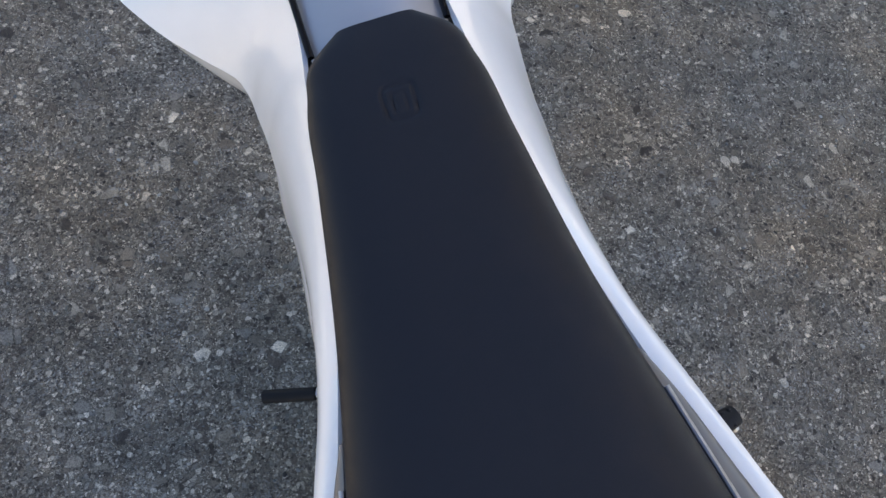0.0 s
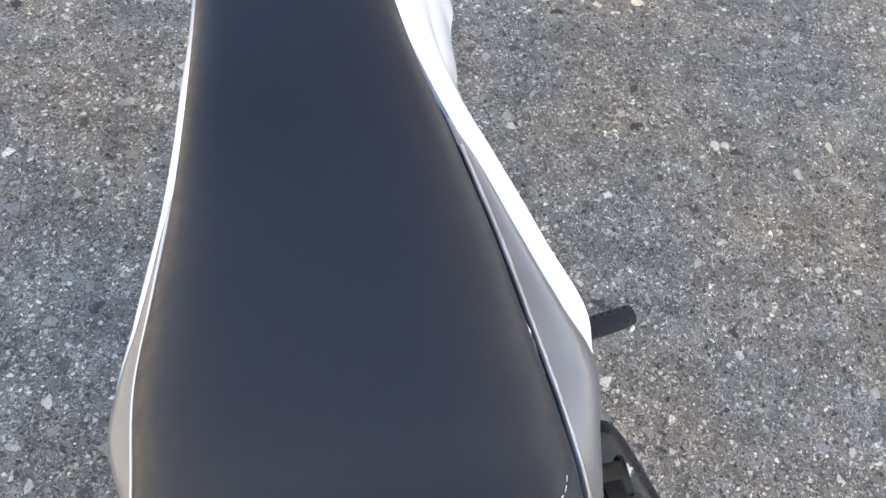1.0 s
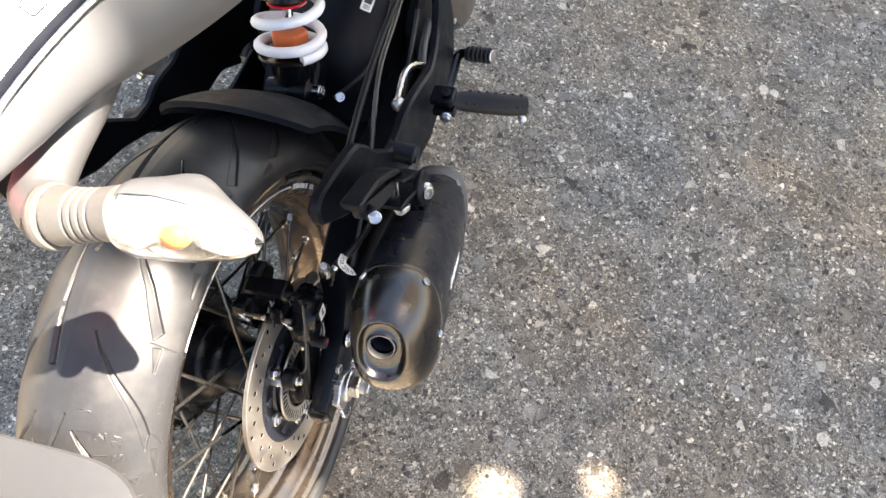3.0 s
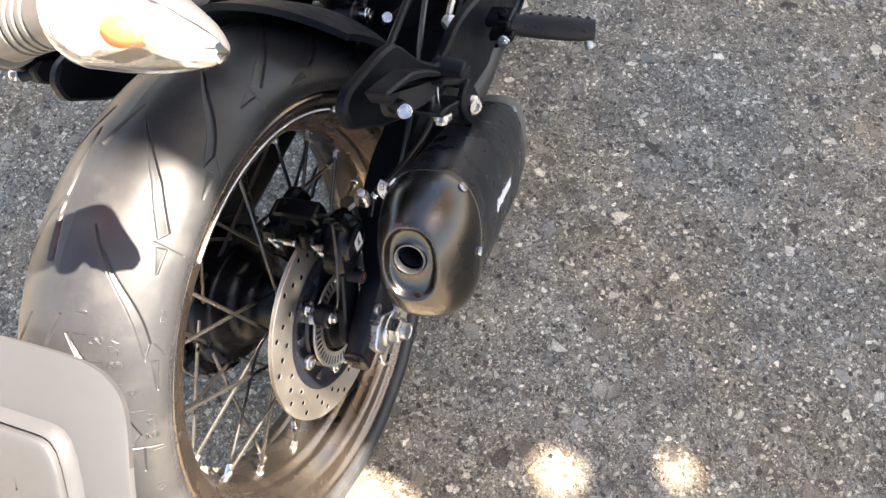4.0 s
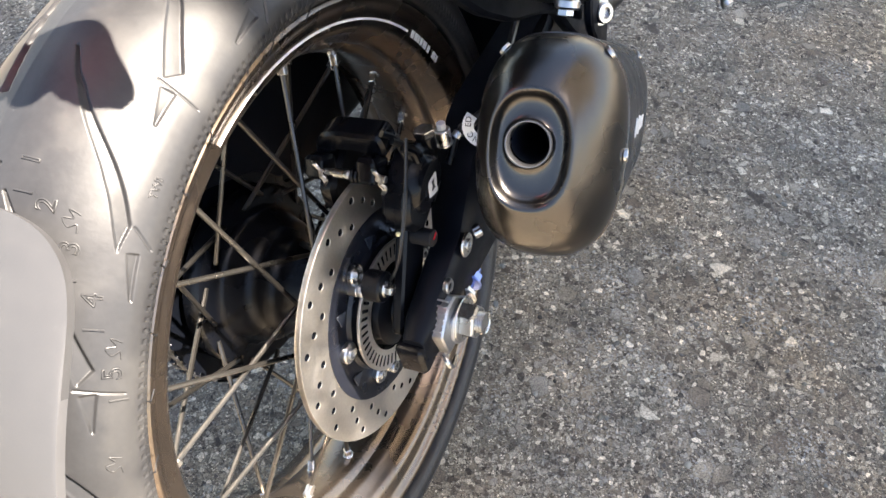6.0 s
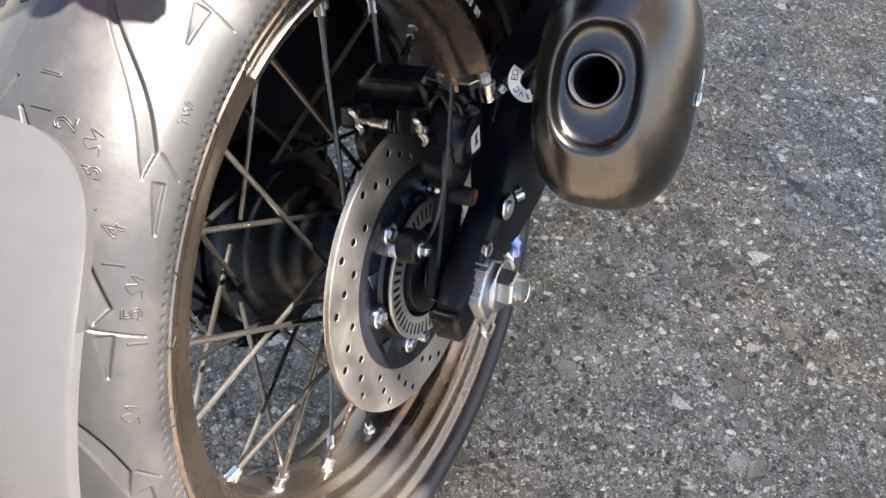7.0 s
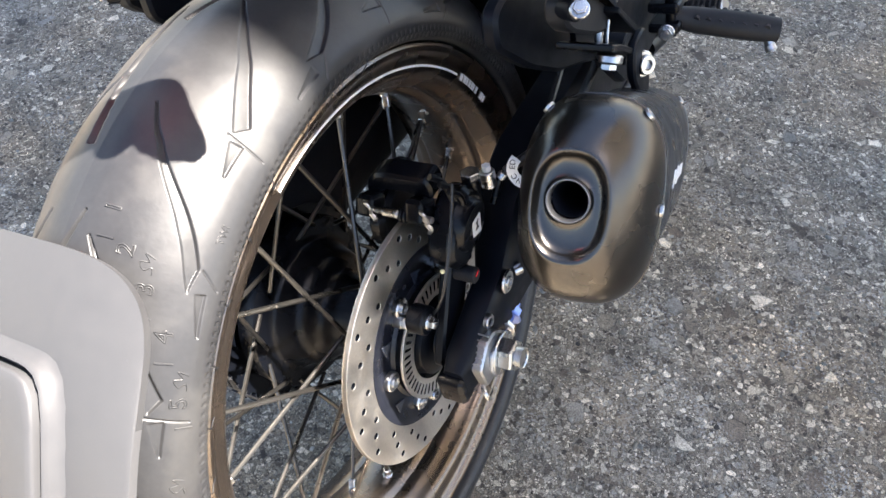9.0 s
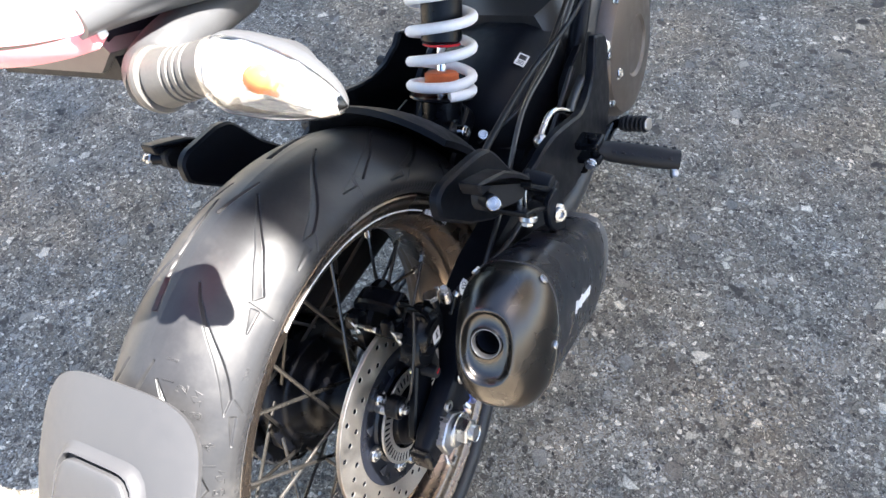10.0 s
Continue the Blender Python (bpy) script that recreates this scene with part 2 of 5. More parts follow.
def loft(rings, closed=True, caps=True):
    """Skin over rings of equal length."""
    n, vs, fs = len(rings[0]), [], []
    for r in rings:
        vs.extend(V(p) for p in r)
    for i in range(len(rings) - 1):
        for j in range(n if closed else n - 1):
            a, b = i * n + j, i * n + (j + 1) % n
            fs.append((a, b, b + n, a + n))
    if caps and closed:
        fs.append(tuple(range(n))[::-1])
        fs.append(tuple(range((len(rings) - 1) * n, len(rings) * n)))
    return vs, fs


def basis(axis, up=(0, 0, 1)):
    w = V(axis).normalized()
    u = V(up).cross(w)
    if u.length < 1e-4:
        u = V(1, 0, 0).cross(w)
        if u.length < 1e-4:
            u = V(0, 1, 0).cross(w)
    u.normalize()
    return u, w.cross(u), w


def rod(p0, p1, r, r1=None, n=16, ch=0.12):
    """A round bar with chamfered ends."""
    p0, p1 = V(p0), V(p1)
    r1 = r if r1 is None else r1
    u, v, w = basis(p1 - p0)
    c = min(ch * min(r, r1), 0.45 * (p1 - p0).length)
    rings = []
    for p, q in ((p0, r - c), (p0 + w * c, r), (p1 - w * c, r1), (p1, r1 - c)):
        rings.append([p + (u * math.cos(a) + v * math.sin(a)) * q for a in (math.tau * k / n for k in range(n))])
    return loft(rings)


def smooth_path(pts, step=6):
    pts = [V(p) for p in pts]
    if len(pts) < 3:
        return pts
    out = []
    for i in range(len(pts) - 1):
        a, b, c, d = pts[max(i - 1, 0)], pts[i], pts[i + 1], pts[min(i + 2, len(pts) - 1)]
        for k in range(step):
            t = k / step
            out.append(0.5 * (2 * b + (c - a) * t + (2 * a - 5 * b + 4 * c - d) * t * t + (3 * b - a - 3 * c + d) * t ** 3))
    return out + [pts[-1]]


def sweep(pts, r, n=10, step=6, squash=1.0, up=(0, 0, 1)):
    """A bar of round (or squashed) section along a smooth path; r may be a list."""
    path = smooth_path(pts, step)
    rs = [r] * len(path) if not isinstance(r, (list, tuple)) else list(np.interp(np.linspace(0, len(r) - 1, len(path)), range(len(r)), r))
    u = None
    rings = []
    for i, p in enumerate(path):
        w = (path[min(i + 1, len(path) - 1)] - path[max(i - 1, 0)]).normalized()
        u = basis(w, up)[0] if u is None else (u - w * u.dot(w)).normalized()
        v = w.cross(u)
        rings.append([p + (u * math.cos(a) + v * math.sin(a) * squash) * rs[i] for a in (math.tau * k / n for k in range(n))])
    return loft(rings)


def lathe(profile, centre=(0, 0, 0), n=96, closed=False):
    """Turned about the x axis through centre; profile of (x, radius)."""
    c = V(centre)
    rings = [[c + V(x, r * math.cos(a), r * math.sin(a)) for a in (math.tau * k / n for k in range(n))] for x, r in profile]
    vs, fs = loft(rings, True, False)
    if closed:
        m = len(rings)
        fs += [((m - 1) * n + j, (m - 1) * n + (j + 1) % n, (j + 1) % n, j) for j in range(n)]
    return vs, fs


def rounded(outline, r, seg=4):
    """The outline with its corners rounded off."""
    out, m = [], len(outline)
    for i in range(m):
        a, b, c = (Vector((*outline[j % m], 0)).to_2d() for j in (i - 1, i, i + 1))
        d = min(r, 0.45 * (a - b).length, 0.45 * (c - b).length)
        p, q = b + (a - b).normalized() * d, b + (c - b).normalized() * d
        for k in range(seg + 1):
            t = k / seg
            out.append(p * (1 - t) ** 2 + b * 2 * t * (1 - t) + q * t * t)
    return out


def plate(outline, depth, m, bevel=0.0015, r=0.0, seg=4):
    """A flat body: the outline in m's xy plane, depth along its z, with bevelled rims."""
    pts = rounded(outline, r, seg) if r else [Vector(p) for p in outline]
    area = sum(a.x * b.y - b.x * a.y for a, b in zip(pts, pts[1:] + pts[:1]))
    if area < 0:
        pts = pts[::-1]
    k = len(pts)
    ins = []
    for i in range(k):
        e = (pts[(i + 1) % k] - pts[i - 1])
        e = e.normalized() if e.length > 1e-9 else Vector((1, 0))
        ins.append(pts[i] + Vector((-e.y, e.x)) * bevel)
    b = min(bevel, depth * 0.45)
    rings = [[m @ V(p.x, p.y, z) for p in src] for src, z in ((ins, 0), (pts, b), (pts, depth - b), (ins, depth))]
    return loft(rings)


def brick_shape(size, m, bevel=0.003, r=0.004):
    x, y, z = (s / 2 for s in size)
    return plate([(-x, -y), (x, -y), (x, y), (-x, y)], size[2], m @ Matrix.Translation((0, 0, -z)), bevel, r)


def facing(place, axis, up=(0, 0, 1)):
    """A pose at place whose z points along axis."""
    u, v, w = basis(axis, up)
    return Matrix(((u.x, v.x, w.x, place[0]), (u.y, v.y, w.y, place[1]), (u.z, v.z, w.z, place[2]), (0, 0, 0, 1)))


def ball(c, r, n=14, m=8, squash=(1, 1, 1)):
    c = V(c)
    rings = []
    for i in range(m + 1):
        t = math.pi * i / m
        rings.append([c + V(squash[0] * r * max(math.sin(t), 0.02) * math.cos(a), squash[1] * r * max(math.sin(t), 0.02) * math.sin(a), squash[2] * r * math.cos(t)) for a in (math.tau * k / n for k in range(n))])
    return loft(rings)


def turned(shape, m):
    return [m @ V(p) for p in shape[0]], shape[1]


def mirror_x(shape):
    return [V(-p[0], p[1], p[2]) for p in shape[0]], [tuple(reversed(q)) for q in shape[1]]


def part(name, shape, mat, parent=None, label="", angle=38):
    """ONE mesh object under a thing or a part."""
    me = bpy.data.meshes.new(name)
    me.from_pydata([tuple(p) for p in shape[0]], [], shape[1])
    me.validate()
    me.shade_smooth()
    me.set_sharp_from_angle(angle=radians(angle))
    me.materials.append(mat)
    bm = bmesh.new()
    bm.from_mesh(me)
    bmesh.ops.recalc_face_normals(bm, faces=bm.faces)
    bm.to_mesh(me)
    bm.free()
    ob = new(name, me)
    ob.parent = parent
    if label:
        tagged(ob, label)
    return ob


def hexbolt(place, axis, r=0.006, h=0.005, washer=True):
    u, v, w = basis(axis)
    p = V(place)
    m = facing(p, w)
    hexa = plate([(r * math.cos(math.tau * k / 6), r * math.sin(math.tau * k / 6)) for k in range(6)], h, m, r * 0.12)
    return join(rod(p - w * 0.001, p + w * 0.0012, r * 1.35, n=20), hexa, rod(p + w * h, p + w * (h + 0.0006), r * 0.55, n=12)) if washer else hexa


def capscrew(place, axis, r=0.005, h=0.005):
    p, w = V(place), V(axis).normalized()
    m = facing(p, w)
    rings = []
    for q, z in ((1.0, 0), (1.0, h * 0.8), (0.9, h), (0.55, h), (0.5, h * 0.45), (0.02, h * 0.45)):
        rings.append([m @ V(q * r * math.cos(a), q * r * math.sin(a), z) for a in (math.tau * k / 14 for k in range(14))])
    return loft(rings)


# ---- the paving, and an unseen roof added to shade the bike's front ----
GROUND = -0.020
s = 300.0
ground = part("ground", ([(-s, -s, GROUND), (s, -s, GROUND), (s, s, GROUND), (-s, s, GROUND)], [(0, 1, 2, 3)]), PAVING)
tagged(ground, "worn grey-brown exposed-aggregate paving", "ground", kind="structure")

rng = random.Random(4)
gv, gf = [], []
ico = [(0, 0, 1)] + [(0.894 * math.cos(math.tau * k / 5), 0.894 * math.sin(math.tau * k / 5), 0.447) for k in range(5)] + [(0.894 * math.cos(math.tau * (k + 0.5) / 5), 0.894 * math.sin(math.tau * (k + 0.5) / 5), -0.447) for k in range(5)]
icof = [(0, 1 + k, 1 + (k + 1) % 5) for k in range(5)] + [(1 + k, 6 + k, 1 + (k + 1) % 5) for k in range(5)] + [(6 + k, 6 + (k + 1) % 5, 1 + (k + 1) % 5) for k in range(5)]
for k in range(9000):
    x, y = rng.uniform(-1.5, 1.5), rng.uniform(-0.6, 2.2)
    r = 0.0011 + 0.0040 * rng.random() ** 4
    a, sx, sy, sz = rng.uniform(0, math.tau), rng.uniform(0.7, 1.4), rng.uniform(0.6, 1.1), rng.uniform(0.35, 0.7)
    c, d = math.cos(a), math.sin(a)
    b = len(gv)
    for px, py, pz in ico:
        j = rng.uniform(0.8, 1.2)
        px, py, pz = px * sx * r * j, py * sy * r * j, pz * sz * r
        gv.append((x + c * px - d * py, y + d * px + c * py, GROUND + 0.1 * r + pz))
    gf.extend([tuple(i + b for i in q) for q in icof])
grit = part("grit", (gv, gf), GRIT, angle=60)
tagged(grit, "scattered pale and brown chips of aggregate on the paving", "gravel", kind="stuff")

RZ = 4.3
roof = new("added_shade_roof")
tagged(roof, "unseen sheet-metal roof on posts, added to shade the bike's front", "carport", kind="structure")


def eave(x):
    """Where the roof's edge runs."""
    return 0.5903 - 0.35 * max(0.0, x - 2.431)


steps = [0.015 * k for k in range(22)] + [0.33 + 0.47 * k for k in range(13)]
cols = [0.9 + 0.02 * k for k in range(341)]
rv = [(x, eave(x) + v, RZ + 0.004 * math.sin(x * math.tau / 0.08)) for v in steps for x in cols]
gaps = ((2.655, 0.6853, 0.030, 0.027), (2.819, 0.7443, 0.026, 0.018))      # two holes added to let sun spots onto the paving


def in_gap(x, y):
    return any(((x - gx) / a) ** 2 + ((y - gy) / b) ** 2 < 1 for gx, gy, a, b in gaps)


n = len(cols)
rf = [(i * n + j, i * n + j + 1, (i + 1) * n + j + 1, (i + 1) * n + j) for i in range(len(steps) - 1) for j in range(n - 1) if not in_gap(cols[j] + 0.01, 0.5 * (rv[i * n + j][1] + rv[(i + 1) * n + j][1]))]
part("roof_sheet", (rv, rf), ROOF, roof)
for x in (1.0, 7.6):
    for v in (2.2, 5.8):
        part("post", rod((x, eave(x) + v, GROUND), (x, eave(x) + v, RZ - 0.004), 0.035), ROOF, roof)

# ---- the motorcycle: its own frame has x to its right, y ahead and z up, and leans to the left on its stand ----
LEAN = 13.855
bike = new("motorcycle")
bike.matrix_world = pose(0, 0, 0.3003, 0, -LEAN, 0)
tagged(bike, "parked black, white and silver motorcycle with spoked wheels", "motorcycle")
W = V(0.0, 0.005, -0.013)          # rear axle


def ring(r, a, x):
    """A point of the rear wheel: radius, angle from ahead (degrees), place across."""
    return W + V(x, r * math.cos(radians(a)), r * math.sin(radians(a)))


# rear wheel
hub_r = lathe([(0.034, 0.012), (0.034, 0.043), (0.037, 0.046), (0.042, 0.046), (0.046, 0.043), (0.047, 0.030), (0.070, 0.027), (0.070, 0.012)], W, 48)
hub_l = lathe([(-0.077, 0.012), (-0.077, 0.060), (-0.074, 0.078), (-0.068, 0.0835), (-0.055, 0.0845), (-0.0505, 0.0835), (-0.0490, 0.0800), (-0.0485, 0.0700), (-0.0470, 0.0640), (-0.0430, 0.0605), (-0.030, 0.0565), (-0.0235, 0.0530), (-0.0195, 0.0460), (-0.0160, 0.0390), (-0.0080, 0.0345), (0.004, 0.0330), (0.034, 0.0325)], W, 72)
wheel = part("rear_wheel", hub_l, BLACK, bike, "black spoked rear wheel with a wide road tyre")
part("hub_flange", hub_r, BLACK, wheel)

# tyre: a turned section with slits cut into the tread
TR = 0.315
sec = [(0.0, 1.0), (0.014, 0.9965), (0.028, 0.985), (0.041, 0.9655), (0.053, 0.938), (0.0635, 0.904), (0.0703, 0.873), (0.0735, 0.850), (0.0744, 0.833), (0.0738, 0.818), (0.0722, 0.806), (0.0698, 0.797), (0.0668, 0.792), (0.0632, 0.789), (0.056, 0.788)]
sx = np.array([p[0] for p in sec])
sr = np.array([p[1] for p in sec]) * TR
arc = np.r_[0, np.cumsum(np.hypot(np.diff(sx), np.diff(sr)))]
fine = np.r_[np.linspace(0, 0.097, 175, endpoint=False), np.linspace(0.097, arc[-1], 36)]
rough = np.r_[np.linspace(0, 0.097, 90, endpoint=False), np.linspace(0.097, arc[-1], 24)]


def spline(q, x, y):
    """Smooth interpolation through knots."""
    d = np.gradient(y, x)
    i = np.clip(np.searchsorted(x, q) - 1, 0, len(x) - 2)
    h = x[i + 1] - x[i]
    t = (q - x[i]) / h
    return y[i] * (1 + 2 * t) * (1 - t) ** 2 + h * d[i] * t * (1 - t) ** 2 + y[i + 1] * t * t * (3 - 2 * t) + h * d[i + 1] * t * t * (t - 1)


us = np.r_[-rough[:0:-1], fine]
px, pr = np.sign(us) * spline(np.abs(us), arc, sx), spline(np.abs(us), arc, sr)
nx, nr = np.gradient(px, us), np.gradient(pr, us)
nl = np.hypot(nx, nr)
nx, nr = -nr / nl, nx / nl                       # outward normal of the section
th = np.radians(np.r_[np.linspace(25, 172, 1900, endpoint=False), np.linspace(172, 385, 420, endpoint=False)])
NA = len(th)
depth = np.zeros((len(us), NA))


def wedge(path, widths, deep, steep=1, slant=0.0):
    """A slit along path of (metres across, degrees round): one steep wall, the floor rising to the other edge."""
    n = 48
    k = np.linspace(0, 1, n)
    at = np.linspace(0, 1, len(path))
    cu = spline(k, at, np.array([p[0] for p in path])) if len(path) > 2 else np.interp(k, at, [p[0] for p in path])
    ct = np.radians(np.interp(k, at, [p[1] for p in path]))
    mid = 0.5 * (ct[0] + ct[-1])
    cy = (ct - mid) * 0.30
    run = np.r_[0, np.cumsum(np.hypot(np.diff(cu), np.diff(cy)))]
    tu, ty = np.gradient(cu, run), np.gradient(cy, run)
    turn = (th - mid + np.pi) % math.tau - np.pi
    cols = np.where(np.abs(turn) < 0.5 * abs(ct[-1] - ct[0]) + 0.06)[0]
    rows = np.where((us > cu.min() - 0.014) & (us < cu.max() + 0.014))[0]
    pu, pt = us[rows][:, None], turn[None, cols] * 0.30
    best, along = np.full((len(rows), len(cols)), 9.0), np.zeros((len(rows), len(cols)))
    for i in range(n):
        du, dt = pu - cu[i], pt - cy[i]
        d = du * du + dt * dt
        near = d < best
        best = np.where(near, d, best)
        along = np.where(near, run[i] + du * tu[i] + dt * ty[i], along)
    q = np.clip(along, 0, run[-1])
    au, ay = np.interp(q, run, tu), np.interp(q, run, ty)
    s = steep * ((pu - np.interp(q, run, cu)) * ay - (pt - np.interp(q, run, cy)) * au)
    w = np.maximum(np.interp(q / run[-1], np.linspace(0, 1, len(widths)), widths), 0.0006)
    floor = np.clip(0.3 + 0.7 * (s + w / 2) / w, 0, 1) * np.clip((s + w / 2) / 0.0010, 0, 1) * np.clip(1 - (s - w / 2) / 0.0014, 0, 1)
    ends = np.clip(1 + along / 0.001, 0, 1) * np.clip(1 - (along - run[-1] + slant * (s + w / 2)) / 0.0012, 0, 1)
    box = np.ix_(rows, cols)
    depth[box] = np.maximum(depth[box], deep * floor * ends)


for k in range(-5, 6):
    t = 86.8 + 33.6 * k
    for sd, off in ((1, 0.0), (-1, 14.0)):
        o = t + off
        wedge([(sd * 0.017, o - 0.5), (sd * 0.031, o + 3.0), (sd * 0.051, o + 8.7), (sd * 0.072, o + 16.6)], (0.001, 0.005, 0.0085, 0.0105), 0.0027, sd, 0.4)
        wedge([(sd * 0.020, o + 17.4), (sd * 0.034, o + 21.4), (sd * 0.0655, o + 29.4), (sd * 0.0815, o + 36.2)], (0.001, 0.004, 0.0075, 0.0085), 0.0027, sd, 1.6)
        wedge([(sd * 0.0725, o + 18.2), (sd * 0.0745, o + 22.3)], (0.0085, 0.001), 0.0015, sd)
        wedge([(sd * 0.0850, o + 36.4), (sd * 0.0885, o + 41.4)], (0.0060, 0.001), 0.0014, sd)
        wedge([(sd * 0.0660, o + 17.6), (sd * 0.0910, o + 18.4)], (0.0006, 0.0006), 0.0012, sd)
        wedge([(sd * 0.0830, o + 33.6), (sd * 0.0940, o + 35.6)], (0.0006, 0.0006), 0.0011, sd)
    wedge([(-0.019, t - 31.6), (-0.016, t - 20), (-0.010, t - 10.2)], (0.001, 0.005, 0.006), 0.0034, -1)
    wedge([(0.010, t - 3.0), (-0.005, t + 5.0)], (0.001, 0.004), 0.0034, -1)
for u, amp in ((arc[-1] - 0.0235, 0.0010), (arc[-1] - 0.0180, 0.0013)):
    for side in (1, -1):
        rim_band = np.exp(-((us - side * u) / 0.0018) ** 2)[:, None]
        depth += 0.75 * amp * rim_band * (np.sin(th * 270 + u * 900) * (1.0 + 0.5 * np.sin(th * 61)) > 0.1)[None, :]
tx = px[:, None] - nx[:, None] * depth
tr = pr[:, None] - nr[:, None] * depth
tv = np.stack([tx + W.x, tr * np.cos(th) + W.y, tr * np.sin(th) + W.z], -1).reshape(-1, 3)
ii, jj = np.meshgrid(np.arange(len(us) - 1), np.arange(NA), indexing="ij")
a, b = ii * NA + jj, ii * NA + (jj + 1) % NA
tf = np.stack([a, b, b + NA, a + NA], -1).reshape(-1, 4)
tyre = part("tyre", (tv.tolist(), [tuple(q) for q in tf.tolist()]), RUBBER, wheel, "dusty black rubber road tyre with lens-shaped tread slits", 180)

# rim, its stripe and lettering bars
RR = 0.2355
half_rim = [(0.0525, RR + 0.0122), (0.0605, RR + 0.0126), (0.0642, RR + 0.0116), (0.0656, RR + 0.0094), (0.0652, RR + 0.0066), (0.0632, RR + 0.0040), (0.0600, RR + 0.0014), (0.0581, RR - 0.0026), (0.0571, RR - 0.0105), (0.0535, RR - 0.0155), (0.0500, RR - 0.0175), (0.0440, RR - 0.0195), (0.0400, RR - 0.0235), (0.0340, RR - 0.0260), (0.0280, RR - 0.0262), (0.0235, RR - 0.0310), (0.0180, RR - 0.0335), (0.0, RR - 0.0345)]
outer = [(0.0, RR - 0.029), (0.020, RR - 0.028), (0.036, RR - 0.019), (0.050, RR - 0.012)]
prof = half_rim + [(-x, r) for x, r in half_rim[-2::-1]] + [(-x, r) for x, r in outer[::-1]] + outer[1:]
part("rim", lathe(prof, W, 180, True), RIMPAINT, wheel, "dark bronze spoked rim", 30)


def arc_band(a0, a1, r0, r1, x0, x1, n=48, thick=0.0006):
    rings = []
    for k in range(n + 1):
        t = a0 + (a1 - a0) * k / n
        rings.append([ring(r0, t, x0), ring(r1, t, x1), ring(r1, t, x1 + thick), ring(r0, t, x0 + thick)])
    return loft(rings)


part("rim_stripe", arc_band(40.2, 104.6, RR - 0.0080, RR - 0.0062, 0.0574, 0.0577), PRINT, wheel, "white stripe on the rim flank")
for k, (a, w) in enumerate(((38.6, 1.2), (36.9, 1.2), (35.4, 0.9), (34.0, 1.0), (32.6, 0.8), (31.5, 0.5), (30.2, 1.0), (27.3, 1.5), (25.4, 0.8))):
    part("lettering_bar", arc_band(a, a - w, RR - 0.0102, RR - 0.0040, 0.0574, 0.0581, 3), PRINT, wheel)

# spokes, laced from both flanges, and their nipples
for k in range(36):
    a = 10.0 * k
    side = -1 if k % 2 == 0 else 1
    lead = 1 if ((k + 1) // 2) % 2 == 0 else -1
    hr, hx = (0.043, 0.040) if side > 0 else (0.0765, -0.046)
    p1 = ring(RR - 0.034, a, 0.010 * side)
    p0 = ring(hr, a + lead * (66 if side > 0 else 42), hx + 0.003 * lead)
    d = (p1 - p0).normalized()
    part("spoke", rod(p0, p1, 0.0021, n=8), SPOKE, wheel)
    m = facing(p1 - d * 0.011, d)
    part("nipple", join(plate([(-0.0032, -0.0032), (0.0032, -0.0032), (0.0032, 0.0032), (-0.0032, 0.0032)], 0.010, m, 0.0006, 0.001), rod(p1 - d * 0.002, p1 + d * 0.004, 0.0052, 0.0042, 10)), NIPPLE, wheel)
part("valve", join(rod(ring(RR - 0.034, 262, 0.004), ring(RR - 0.068, 262, 0.012), 0.004), rod(ring(RR - 0.062, 262, 0.0105), ring(RR - 0.074, 262, 0.0135), 0.005)), HOSE, wheel)

# brake disc with drilled band, carrier, sensor ring
DX, DR = 0.0735, 0.1185


def pierced(name, loops, depth, x, bevel, mat, parent, label):
    """A flat disc facing the wheel's right side: the first loop is its outline, the others are cut through."""
    cu = bpy.data.curves.new(name, "CURVE")
    cu.dimensions, cu.fill_mode, cu.extrude = "2D", "BOTH", depth / 2 - bevel
    cu.bevel_depth, cu.bevel_resolution = bevel, 1
    for loop in loops:
        sp = cu.splines.new("POLY")
        sp.points.add(len(loop) - 1)
        for pt, (u, v) in zip(sp.points, loop):
            pt.co = (u, v, 0, 1)
        sp.use_cyclic_u = True
    tmp = bpy.data.objects.new(name + "_curve", cu)
    me = bpy.data.meshes.new_from_object(tmp)
    bpy.data.objects.remove(tmp)
    m = Matrix(((0, 0, 1, W.x + x), (1, 0, 0, W.y), (0, 1, 0, W.z), (0, 0, 0, 1)))
    shape = [m @ v.co for v in me.vertices], [tuple(p.vertices) for p in me.polygons]
    ob = part(name, shape, mat, parent, label, 40)
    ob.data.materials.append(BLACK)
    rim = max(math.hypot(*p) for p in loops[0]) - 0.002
    for p in ob.data.polygons:          # hole walls coloured black, standing for the shade inside them
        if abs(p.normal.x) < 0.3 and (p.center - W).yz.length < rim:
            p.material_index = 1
    return ob


def circle(r, n, c=(0.0, 0.0), turn=0.0):
    return [(c[0] + r * math.cos(math.tau * k / n + turn), c[1] + r * math.sin(math.tau * k / n + turn)) for k in range(n)]


holes = []
for k in range(48):
    r, a = (0.0925, 0.1015, 0.1105)[k % 3], radians(k * 7.5 + (2.0 if k % 6 > 2 else 0))
    holes.append(circle(0.0034, 20, (r * math.cos(a), r * math.sin(a))))
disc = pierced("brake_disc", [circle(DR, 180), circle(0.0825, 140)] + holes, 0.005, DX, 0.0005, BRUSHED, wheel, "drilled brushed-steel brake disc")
part("carrier", lathe([(DX - 0.003, 0.030), (DX - 0.003, 0.084), (DX + 0.0032, 0.084), (DX + 0.0038, 0.076), (DX + 0.002, 0.073), (DX + 0.002, 0.058), (DX + 0.0045, 0.055), (DX + 0.0045, 0.030)], W, 96, True), CANBLACK, wheel, "black disc carrier")
